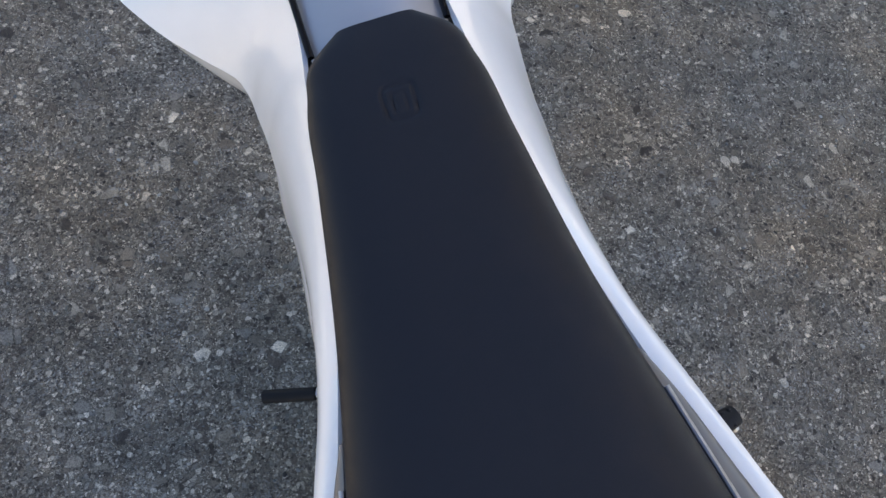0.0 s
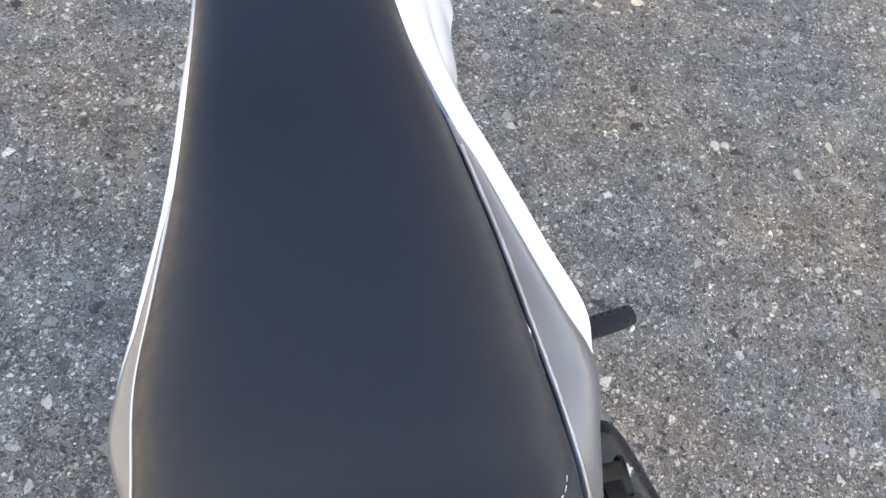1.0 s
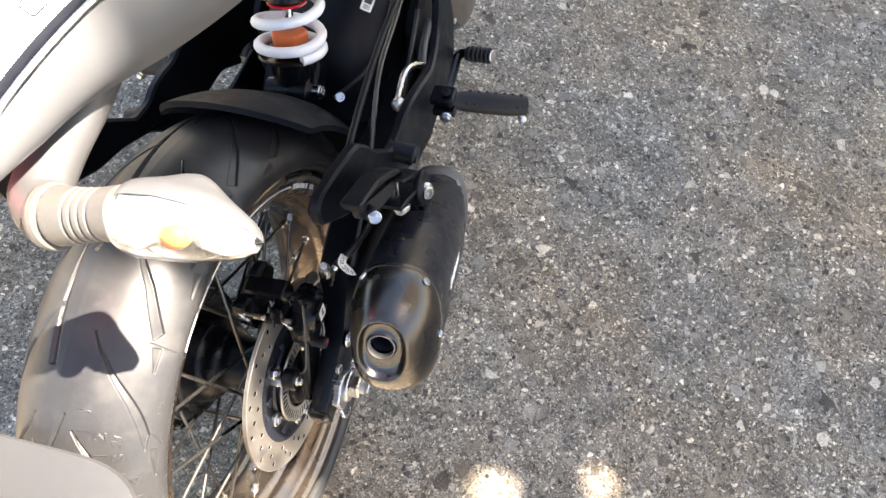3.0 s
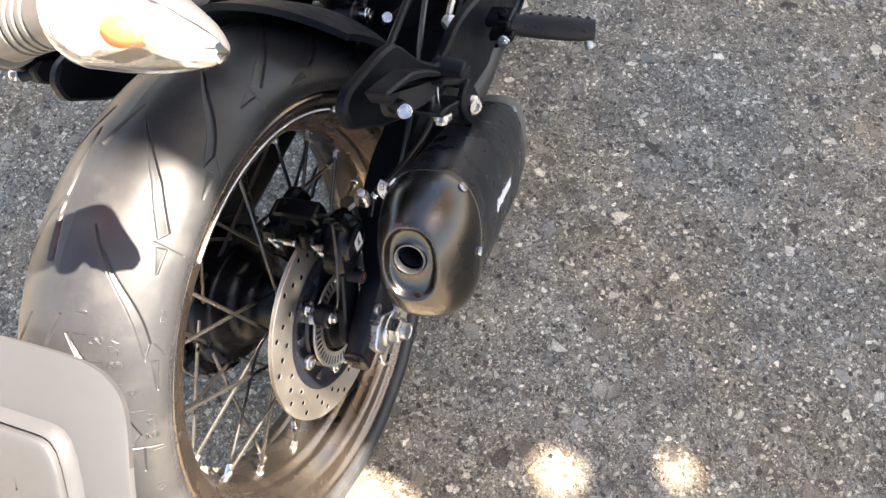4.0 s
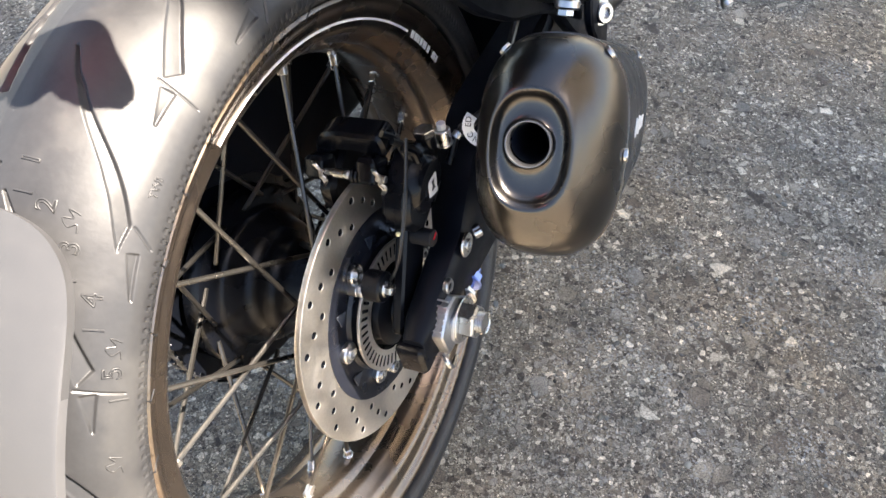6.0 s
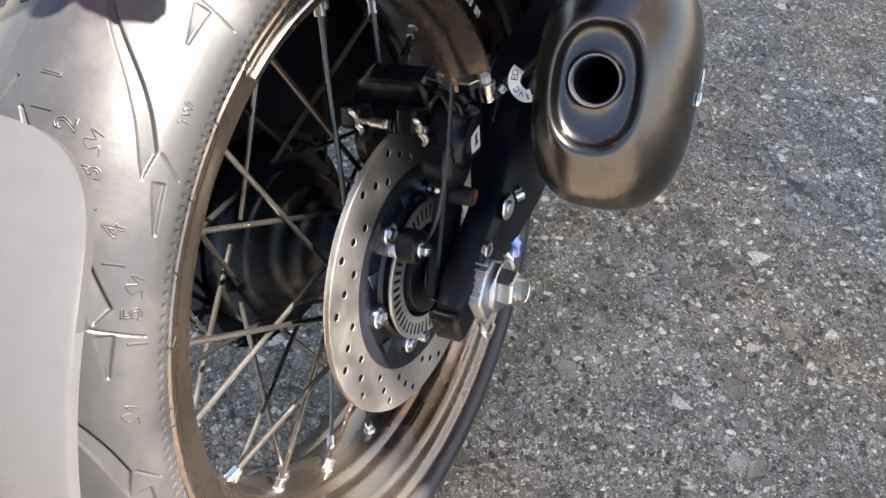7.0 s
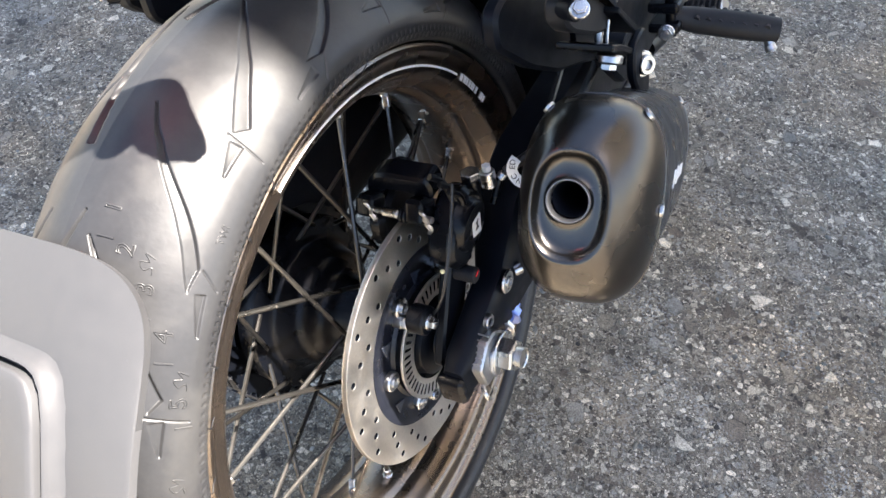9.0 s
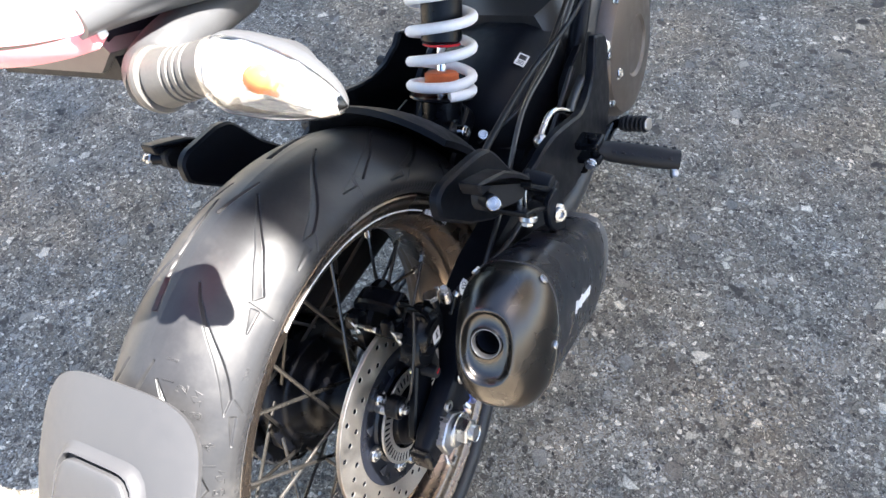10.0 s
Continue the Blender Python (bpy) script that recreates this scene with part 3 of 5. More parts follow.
bolt_a = [math.degrees(math.atan2(0.060, -0.020)) + 60 * k for k in range(6)]
for a in bolt_a:
    c = ring(0.063, a, DX + 0.003)
    part("disc_bolt", join(rod(c - V(0.002, 0, 0), c + V(0.004, 0, 0), 0.0088, n=24), capscrew(c + V(0.004, 0, 0), (1, 0, 0), 0.0048, 0.0022)), ZINC, disc)
    c = ring(0.066, a + 30, DX + 0.0026)
    part("weight_hole", turned(plate([(-0.006, -0.007), (0.0065, 0.0), (-0.006, 0.007)], 0.0012, Matrix.Identity(4), 0.0004, 0.002), facing(c, (1, 0, 0))), BORE, disc)
slots = []
for k in range(48):
    a0, a1 = radians(k * 7.5 - 1.75), radians(k * 7.5 + 1.75)
    slots.append([(r * math.cos(a), r * math.sin(a)) for r, a in ((0.0440, a0), (0.0537, a0), (0.0537, a1), (0.0440, a1))])
pierced("sensor_ring", [circle(0.0567, 120), circle(0.0393, 96)] + slots, 0.0026, 0.0852, 0.0002, BRUSHED, wheel, "slotted wheel-speed sensor ring")
for k in range(3):
    c = ring(0.0585, 118 + 120 * k, 0.0835)
    part("ring_bolt", join(rod(c - V(0.012, 0, 0), c, 0.0058, n=16), capscrew(c, (1, 0, 0), 0.0055, 0.005)), ZINC, wheel)
part("hub_cap", lathe([(0.080, 0.036), (0.090, 0.034), (0.094, 0.028), (0.094, 0.020), (0.100, 0.018), (0.100, 0.010)], W, 48), BLACK, wheel)

# sprocket and chain on the left
teeth = []
for k in range(42):
    for f, r in ((0.0, 0.0995), (0.3, 0.0995), (0.45, 0.1065), (0.6, 0.1065), (0.85, 0.0995)):
        a = (k + f) * math.tau / 42
        teeth.append((r * math.cos(a), r * math.sin(a)))
part("sprocket", plate(teeth, 0.006, facing(W + V(-0.083, 0, 0), (1, 0, 0), (0, 1, 0)), 0.0006), BLACK, wheel)
chain = part("chain", rod(W + V(-0.09, 0, 0), W + V(-0.072, 0, 0), 0.012), GUNMETAL, bike, "oiled steel drive chain")
links = [(0.104 * math.cos(radians(a)), 0.104 * math.sin(radians(a))) for a in np.arange(98, 263, 8.7)]
links = [(0.46 - k * 0.0158, 0.062 + (0.103 - 0.062) * k / 29 ) for k in range(30)] + links + [(k * 0.0158, -0.103 + 0.05 * k / 29) for k in range(30)]
for k in range(len(links) - 1):
    (y0, z0), (y1, z1) = links[k], links[k + 1]
    for dx in (-0.005, 0.005) if k % 2 else (-0.0025, 0.0025):
        part("link", sweep([W + V(-0.080 + dx, y0, z0), W + V(-0.080 + dx, y1, z1)], 0.0042, 6, 1, 0.3), GUNMETAL, chain)

guard_line = [(0.38, 0.078), (0.215, 0.043), (0.160, 0.031), (0.093, 0.024), (0.070, 0.055), (0.010, 0.088), (-0.050, 0.084), (-0.096, 0.070), (-0.112, 0.086), (-0.070, 0.132), (0.040, 0.152), (0.20, 0.146), (0.38, 0.132)]
part("chain_guard", plate(guard_line, 0.004, Matrix(((0, 0, 1, -0.0715), (1, 0, 0, 0), (0, 1, 0, 0), (0, 0, 0, 1))), 0.001, 0.008), PLASTIC, bike, "black plastic chain guard")

# swingarm, axle, adjuster
arm = []
for y, z, hw, hh in ((-0.037, -0.008, 0.009, 0.015), (-0.020, -0.006, 0.013, 0.020), (0.05, 0.006, 0.015, 0.028), (0.10, 0.022, 0.025, 0.050), (0.16, 0.028, 0.026, 0.056), (0.30, 0.022, 0.026, 0.050), (0.44, 0.008, 0.022, 0.044), (0.52, 0.0, 0.022, 0.040)):
    x = 0.127 - 0.02 * max(0, (y - 0.1) / 0.42) - 0.008 * (0.08 < y < 0.4)
    arm.append([V(x + hw * c, y, z + hh * d) for c, d in ((-0.7, -1), (0.7, -1), (1, -0.75), (1, 0.75), (0.7, 1), (-0.7, 1), (-1, 0.75), (-1, -0.75))])
swing = part("swingarm", loft(arm), FRAME, bike, "black cast swingarm", 50)
part("left_arm", mirror_x(loft(arm)), FRAME, swing)
part("cross_brace", loft([[V(x, y, z) for y, z in ((0.335, -0.03), (0.42, -0.03), (0.43, 0.06), (0.36, 0.075), (0.335, 0.06))] for x in (-0.1, -0.05, 0.05, 0.1)]), FRAME, swing)
part("axle", rod(W + V(-0.15, 0, 0), W + V(0.168, 0.0, 0), 0.0085, n=20), ZINC, bike)
part("axle_nut", join(hexbolt(W + V(0.150, 0, 0), (1, 0, 0), 0.0145, 0.013), *[lathe([(0.163 + k * 0.0016, 0.0094), (0.1638 + k * 0.0016, 0.0084), (0.1646 + k * 0.0016, 0.0094)], W, 20) for k in range(4)]), ZINC, bike, "zinc-plated axle nut")
def upright(line, x0, x1, bevel=0.0015, r=0.004):
    """A body of outline (y, z) reaching from x0 to x1."""
    return plate(line, x1 - x0, Matrix(((0, 0, 1, x0), (1, 0, 0, 0), (0, 1, 0, 0), (0, 0, 0, 1))), bevel, r, 3)


adj = part("chain_adjuster", upright([(-0.0240, -0.0240), (0.0010, -0.0270), (0.0190, -0.0200), (0.0225, -0.0060), (0.0070, 0.0140), (-0.0080, 0.0150), (-0.0270, 0.0020)], 0.1360, 0.1475, 0.0014, 0.003), ALLOY, bike, "cast alloy chain adjuster block")
part("boss", upright([(-0.0120, -0.0260), (0.0120, -0.0240), (0.0185, -0.0130), (0.0120, 0.0030), (-0.0100, 0.0040), (-0.0170, -0.0120)], 0.1470, 0.1505, 0.0008, 0.004), ALLOY, adj)
for k in range(6):
    c = V(0.1420, -0.0235 + 0.0042 * k, 0.0060 + 0.0024 * k)
    part("rib", brick_shape((0.0100, 0.0016, 0.0040), pose(c.x - 0.001, c.y + 0.0008, c.z - 0.0012, 30), 0.0004, 0.0005), ALLOY, adj)
part("end_clip", sweep([(0.1440, -0.0260, -0.0200), (0.1480, -0.0310, -0.0240), (0.1500, -0.0290, -0.0320), (0.1490, -0.0180, -0.0330)], 0.0022, 8), ZINC, adj)
part("adjuster_bolt", join(rod((0.138, 0.020, -0.018), (0.138, 0.062, -0.020), 0.0042, n=14), hexbolt((0.138, 0.046, -0.019), (0, 1, 0), 0.0078, 0.010)), BLUEZINC, adj)
part("lock_nut", hexbolt((0.138, 0.031, -0.019), (0, 1, 0), 0.0085, 0.007), ZINC, adj)
part("arm_bolt", capscrew((0.138, 0.012, 0.018), (1, 0, 0), 0.0065, 0.004), ZINC, bike)
part("slot_washer", join(rod((0.143, 0.047, 0.030), (0.1455, 0.047, 0.030), 0.0105, n=24), capscrew((0.145, 0.047, 0.030), (1, 0, 0), 0.005, 0.002)), ZINC, bike)
part("stud", rod((0.142, 0.062, 0.026), (0.147, 0.068, 0.026), 0.0058, n=16), ZINC, bike)
part("axle_block", brick_shape((0.034, 0.030, 0.024), facing((0.124, -0.028, -0.014), (1, 0, 0)), 0.003, 0.006), BLACK, bike)

# rear brake caliper on its carrier, speed sensor, hose
XZ = Matrix(((1, 0, 0, 0), (0, 0, 1, 0), (0, 1, 0, 0), (0, 0, 0, 1)))
cal = part("brake_caliper", plate([(-0.044, -0.026), (0.010, -0.032), (0.022, -0.018), (0.022, 0.006), (0.010, 0.022), (-0.026, 0.020), (-0.048, 0.006)], 0.024, facing((0.096, 0.058, 0.096), (1, 0, 0), (0, -0.5, 1)), 0.005, 0.012), BLACK, bike, "black two-piston rear brake caliper")
part("bridge", plate([(0.034, 0.108), (0.039, 0.127), (0.049, 0.1365), (0.062, 0.139), (0.098, 0.139), (0.101, 0.130), (0.098, 0.117), (0.086, 0.117), (0.078, 0.1215), (0.058, 0.1205), (0.050, 0.117), (0.046, 0.108)], 0.022, XZ @ Matrix.Translation((0, 0, 0.042)), 0.0025, 0.005), BLACK, cal)
part("inner_half", plate([(-0.034, -0.018), (0.034, -0.020), (0.040, 0.006), (0.026, 0.020), (-0.028, 0.018), (-0.040, 0.0)], 0.016, facing((0.036, 0.060, 0.090), (1, 0, 0), (0, -0.5, 1)), 0.004, 0.008), BLACK, cal)
for k in range(3):
    part("body_ridge", sweep([(0.100 + 0.007 * k, 0.046, 0.140 - 0.006 * k), (0.106 + 0.006 * k, 0.052, 0.130 - 0.006 * k), (0.112 + 0.004 * k, 0.050, 0.112 - 0.004 * k)], 0.0028, 8), BLACK, cal)
part("lug", brick_shape((0.018, 0.020, 0.018), pose(0.043, 0.034, 0.1115, -30), 0.003, 0.004), BLACK, cal)
part("lug", brick_shape((0.017, 0.022, 0.020), pose(0.0905, 0.034, 0.115, -30), 0.003, 0.004), BLACK, cal)
part("pad_pin", rod((0.050, 0.026, 0.1145), (0.106, 0.026, 0.1145), 0.0028, n=14), ZINC, cal)
part("pin_sleeve", rod((0.062, 0.026, 0.1145), (0.0755, 0.026, 0.1145), 0.0041, n=16), ZINC, cal)
for x in (0.0780, 0.0815):
    part("pin_collar", rod((x, 0.026, 0.1145), (x + 0.0022, 0.026, 0.1145), 0.0062, n=20), BLACK, cal)
for x in (0.0525, 0.1035):
    part("pin_clip", sweep([(x - 0.003, 0.022, 0.127), (x + 0.001, 0.019, 0.1285), (x + 0.004, 0.018, 0.125), (x + 0.003, 0.019, 0.118), (x - 0.001, 0.021, 0.114), (x + 0.002, 0.020, 0.110), (x - 0.003, 0.022, 0.101)], 0.0011, 6), ZINC, cal)
    part("pin_clip", sweep([(x - 0.003, 0.0215, 0.1255), (x + 0.0015, 0.020, 0.122), (x + 0.001, 0.020, 0.116), (x + 0.0045, 0.020, 0.113), (x + 0.0035, 0.020, 0.109), (x - 0.0005, 0.021, 0.104)], 0.0011, 6), ZINC, cal)
part("piston_housing", rod((0.110, 0.052, 0.088), (0.1238, 0.052, 0.086), 0.026, 0.023, 36), BLACK, cal)
part("badge", plate([(-0.0068, -0.0085), (0.0068, -0.0085), (0.0068, 0.0085), (-0.0068, 0.0085)], 0.0006, facing((0.1242, 0.054, 0.086), (1, 0, 0), (0, 0.3, 1)), 0.0001, 0.001), DECAL, cal, "small pale maker's badge")
part("badge_mark", plate([(-0.0025, -0.004), (0.003, -0.003), (0.001, 0.001), (0.0025, 0.005), (-0.002, 0.003), (-0.001, 0.0)], 0.0004, facing((0.1249, 0.054, 0.086), (1, 0, 0), (0, 0.3, 1)), 0.0001), MARK, cal)
part("carrier_arm", plate([(-0.070, -0.010), (-0.02, -0.022), (0.05, -0.014), (0.066, 0.004), (0.035, 0.016), (-0.04, 0.010), (-0.072, 0.006)], 0.010, facing((0.100, 0.024, 0.042), (1, 0, 0), (0, -0.75, 0.65)), 0.002, 0.006), BLACK, cal)
part("slider_boot", rod((0.106, 0.030, 0.052), (0.128, 0.030, 0.052), 0.0070, n=20), SOFT, cal)
part("red_mark", brick_shape((0.0008, 0.0060, 0.0013), pose(0.1285, 0.031, 0.0535, 20), 0.0002, 0), RED, cal)
part("hose_union", rod((0.113, 0.076, 0.092), (0.113, 0.080, 0.112), 0.0078, n=18), BLACK, cal)
part("union_nut", plate([(0.0088 * math.cos(math.tau * k / 6), 0.0088 * math.sin(math.tau * k / 6)) for k in range(6)], 0.006, facing((0.113, 0.0795, 0.112), (0, 0.15, 1)), 0.0008), ZINC, cal)
part("banjo", join(rod((0.115, 0.100, 0.085), (0.115, 0.1015, 0.100), 0.0066, n=24), rod((0.115, 0.1002, 0.0865), (0.115, 0.1004, 0.0885), 0.0072, n=24)), ZINC, cal, "zinc banjo fitting")
part("bleed_cap", plate([(0.0042 * math.cos(math.tau * k / 6), 0.0042 * math.sin(math.tau * k / 6)) for k in range(6)], 0.006, facing((0.115, 0.1015, 0.100), (0, 0.1, 1)), 0.0006), DECAL, cal)
part("brake_pipe", sweep([(0.118, 0.094, 0.070), (0.1205, 0.104, 0.082), (0.1225, 0.109, 0.0885), (0.127, 0.115, 0.0915), (0.131, 0.121, 0.093)], 0.0030, 10), BLACK, cal)
part("ferrule", rod((0.1215, 0.1075, 0.087), (0.1245, 0.1115, 0.090), 0.0042, n=14), ZINC, cal)
part("crimp_sleeve", rod((0.125, 0.1125, 0.0905), (0.1325, 0.1220, 0.0935), 0.0044, n=16), GUNMETAL, cal)
part("brake_hose", sweep([(0.132, 0.1215, 0.0933), (0.140, 0.135, 0.095), (0.146, 0.16, 0.092), (0.150, 0.20, 0.085), (0.148, 0.27, 0.085), (0.140, 0.36, 0.10), (0.13, 0.48, 0.12)], 0.0040, 10), HOSE, cal)
TC, TU, TV, TN = V(0.134, 0.1195, 0.0985), V(0.89, 0.45, 0.0), V(-0.27, 0.53, 0.80), V(0.36, -0.72, 0.59)
curl = [(1, 5, 2), (-4, 0, 8), (-9, -8, 6), (-11, -18, 2), (-8, -29, -2), (-1, -38, 2), (7, -42, 8), (14, -41, 14)]
rib = smooth_path([TC + (TU * a + TV * b + TN * c) * 0.00045 for a, b, c in curl], 5)
strip_rings = []
for i, p in enumerate(rib):
    w = (rib[min(i + 1, len(rib) - 1)] - rib[max(i - 1, 0)]).normalized()
    across = w.cross(TN).normalized() * 0.0046
    strip_rings.append([p + across, p - across, p - across - TN * 0.0003, p + across - TN * 0.0003])
tag = part("hose_tag", loft(strip_rings), PAPER, cal, "curled white tag with dark lettering")


def lettering(body, size, m, mat, parent):
    """Words in the built-in font, laid in m's xy plane."""
    cu = bpy.data.curves.new("lettering", "FONT")
    cu.body, cu.size, cu.extrude = body, size, 0.00012
    cu.align_x, cu.align_y = "CENTER", "CENTER"
    cu.materials.append(mat)
    ob = new("lettering", cu)
    ob.matrix_local = m
    ob.parent = parent
    return ob


def on_tag(i, spin, lift=0.0004):
    p = rib[i] + TN * lift
    r = TU * math.cos(radians(spin)) + TV * math.sin(radians(spin))
    q = TN.cross(r)
    return Matrix(((r.x, q.x, TN.x, p.x), (r.y, q.y, TN.y, p.y), (r.z, q.z, TN.z, p.z), (0, 0, 0, 1)))


lettering("ED", 0.0068, on_tag(8, 75), MARK, tag)
lettering("O", 0.0066, on_tag(19, 110), MARK, tag)
lettering("N", 0.0066, on_tag(25, 140), MARK, tag)
lettering("A", 0.0066, on_tag(31, 165), MARK, tag)
sens = part("speed_sensor", rod((0.088, -0.016, 0.040), (0.104, -0.016, 0.040), 0.0125, n=28), BLACK, bike, "black wheel-speed sensor with a zinc bolt")
part("sensor_bolt", hexbolt((0.104, -0.016, 0.039), (1, 0, 0), 0.0052, 0.006), ZINC, sens)
part("sensor_lead", sweep([(0.104, -0.008, 0.040), (0.113, -0.010, 0.054), (0.119, -0.010, 0.066), (0.125, -0.008, 0.082), (0.127, 0.008, 0.105), (0.127, 0.024, 0.128), (0.127, 0.036, 0.148)], 0.0014, 8), HOSE, sens)
part("pale_dot", ball((0.1105, 0.012, 0.072), 0.0020, 10, 6), PALEDOT, sens)



# raised outline figures, each after a dash, and small emblems moulded on the tyre's shoulder
def on_tyre(x, a):
    k = int(np.argmin(np.abs(us - float(np.interp(x, sx[:9], arc[:9])))))
    out = V(nx[k], nr[k] * math.cos(radians(a)), nr[k] * math.sin(radians(a)))
    p = ring(pr[k], a, px[k]) + out * 0.0001
    r = V(0, math.sin(radians(a)), -math.cos(radians(a)))
    q = out.cross(r)
    return Matrix(((r.x, q.x, out.x, p.x), (r.y, q.y, out.y, p.y), (r.z, q.z, out.z, p.z), (0, 0, 0, 1)))


for mark, x, a in (("1", 0.0262, 116.4), ("2", 0.0392, 120.2), ("3", 0.0519, 123.7), ("4", 0.0628, 128.4), ("5", 0.0705, 136.2)):
    fig = lettering(mark, 0.0140, on_tyre(x, a), RUBBER, tyre)
    fig.data.fill_mode, fig.data.extrude, fig.data.bevel_depth = "NONE", 0.0, 0.00042
    part("moulded_dash", brick_shape((0.0010, 0.0100, 0.0012), on_tyre(x + 0.0012, a + 3.1), 0.0002, 0), RUBBER, tyre)
for x, a in ((0.0500, 121.2), (0.0700, 133.6), (0.0700, 147.2)):
    emblem = [on_tyre(x, a) @ V(*p) for p in ((-0.005, -0.004, 0), (-0.001, -0.003, 0), (-0.003, 0.001, 0), (0.001, 0.004, 0), (0.002, -0.001, 0), (0.006, 0.002, 0), (0.004, -0.004, 0))]
    part("moulded_emblem", sweep(emblem, 0.0004, 6), RUBBER, tyre)

fig = lettering("TWI", 0.0062, on_tyre(0.0715, 115.5), RUBBER, tyre)
fig.data.fill_mode, fig.data.extrude, fig.data.bevel_depth = "NONE", 0.0, 0.00030
hairs = random.Random(5)
for k in range(16):
    a = 78 + 9.1 * k + hairs.uniform(-1.2, 1.2)
    part("vent_hair", sweep([ring(0.2535, a, 0.0715), ring(0.2505, a + 0.3, 0.0712), ring(0.2475, a + hairs.uniform(-0.6, 0.9), 0.0690), ring(0.2435, a + hairs.uniform(-0.9, 1.3), 0.0672)], 0.00045, 5, 4), SOFT, tyre)

# silencer: oval can, domed end cap, outlet
MC, MA, MU = V(0.2350, 0.030, 0.161), V(0.13, -0.81, 0.57).normalized(), V(0, 0.57, 0.81)
MX = MU.cross(MA).normalized()
if MX.x < 0:
    MX = -MX
MU = MA.cross(MX).normalized()
if MU.z < 0:
    MU = -MU


def oval(w, hx, hz, du=0.0, dv=0.0, n=56, p=2.7):
    pts = []
    for k in range(n):
        a = math.tau * k / n
        c, d = math.cos(a), math.sin(a)
        e = (abs(c) ** p + abs(d) ** p) ** (-1 / p)
        pts.append(MC + MA * w + MX * (hx * c * e + du) + MU * (hz * d * e + dv))
    return pts


can = part("silencer", loft([oval(*q) for q in ((-0.262, 0.026, 0.040, 0, 0.004), (-0.258, 0.034, 0.052, 0, 0.003), (-0.245, 0.039, 0.060), (-0.215, 0.0415, 0.0645), (-0.02, 0.0438, 0.0660), (0.0, 0.0440, 0.0662))], True, False), CANBLACK, bike, "satin black oval exhaust silencer", 30)
part("end_band", loft([oval(*q) for q in ((-0.003, 0.0442, 0.0664), (-0.0025, 0.0448, 0.0672), (0.0025, 0.0448, 0.0672), (0.003, 0.0442, 0.0664))], True, False), CAPMETAL, can)
CAP = [(0.002, 0.0442, 0.0665, 0.0, 0.0, 2.7), (0.010, 0.0438, 0.0659, 0.0, 0.0, 2.7), (0.020, 0.0420, 0.0636, -0.0003, 0.0, 2.7), (0.030, 0.0388, 0.0592, -0.0008, 0.0003, 2.65), (0.039, 0.0346, 0.0532, -0.0015, 0.0008, 2.6), (0.046, 0.0303, 0.0465, -0.0022, 0.0016, 2.5), (0.0505, 0.0270, 0.0408, -0.0028, 0.0024, 2.5), (0.0532, 0.0250, 0.0368, -0.0032, 0.0030, 2.45), (0.0545, 0.0236, 0.0340, -0.0034, 0.0034, 2.4), (0.0541, 0.0224, 0.0322, -0.0036, 0.0036, 2.4), (0.0522, 0.0212, 0.0305, -0.0038, 0.0039, 2.4), (0.0496, 0.0200, 0.0288, -0.0040, 0.0042, 2.4), (0.0478, 0.0186, 0.0262, -0.0042, 0.0046, 2.3), (0.0472, 0.0168, 0.0222, -0.0045, 0.0052, 2.2), (0.0474, 0.0150, 0.0172, -0.0048, 0.0060, 2.1), (0.0486, 0.0138, 0.0142, -0.0050, 0.0065, 2.0), (0.0500, 0.0131, 0.0131, -0.0050, 0.0065, 2.0), (0.0505, 0.0126, 0.0126, -0.0050, 0.0065, 2.0), (0.0497, 0.0120, 0.0120, -0.0050, 0.0065, 2.0), (0.040, 0.0116, 0.0116, -0.0050, 0.0065, 2.0)]
cq = np.array(CAP)
ct_ = np.linspace(0, len(CAP) - 1, 4 * len(CAP) - 3)
cap_rows = np.stack([spline(ct_, np.arange(float(len(CAP))), cq[:, c]) for c in range(6)], 1)
part("end_cap", loft([oval(*[float(v) for v in q[:5]], 72, float(q[5])) for q in cap_rows], True, False), CAPMETAL, can, "bronze-tinted steel end cap with an oval pressing", 70)
# lip in paler steel than the cap: the outlet's highlight put into its colour
part("pipe_lip", loft([oval(w, r, r, -0.005, 0.0065, 40, 2.0) for w, r in ((0.0490, 0.0134), (0.0506, 0.0134), (0.0514, 0.0129), (0.0514, 0.0124), (0.0506, 0.0119), (0.0440, 0.0117))], True, False), CONE, can, "outlet pipe lip, paler to carry its highlight")
part("bore", loft([oval(w, r, r, -0.005, 0.0065, 40, 2.0) for w, r in ((0.0470, 0.0119), (0.02, 0.0117), (-0.20, 0.0117), (-0.201, 0.0005))], True, False), BORE, can)
for a in (52, 0, 130):
    c, d = math.cos(radians(a)), math.sin(radians(a))
    e = (abs(c) ** 2.7 + abs(d) ** 2.7) ** (-1 / 2.7)
    for w in (0.009, -0.235) if a == 52 else (0.009,):
        q = 1.0 if w > 0 else 0.955
        p = MC + MA * w + MX * (0.0438 * c * e * q) + MU * (0.0660 * d * e * q)
        part("cap_bolt", capscrew(p, MX * c / 0.0425 + MU * d / 0.0655, 0.0042, 0.0022), ZINC, can)
part("front_cone", loft([oval(*q) for q in ((-0.246, 0.0375, 0.0570, 0.0, 0.003), (-0.262, 0.0392, 0.0590, 0.0, 0.002), (-0.282, 0.0380, 0.0565, -0.002, 0.001), (-0.300, 0.031, 0.044, -0.018, -0.002), (-0.322, 0.023, 0.025, -0.044, -0.010))]), CONE, can, "dull steel exhaust cone")
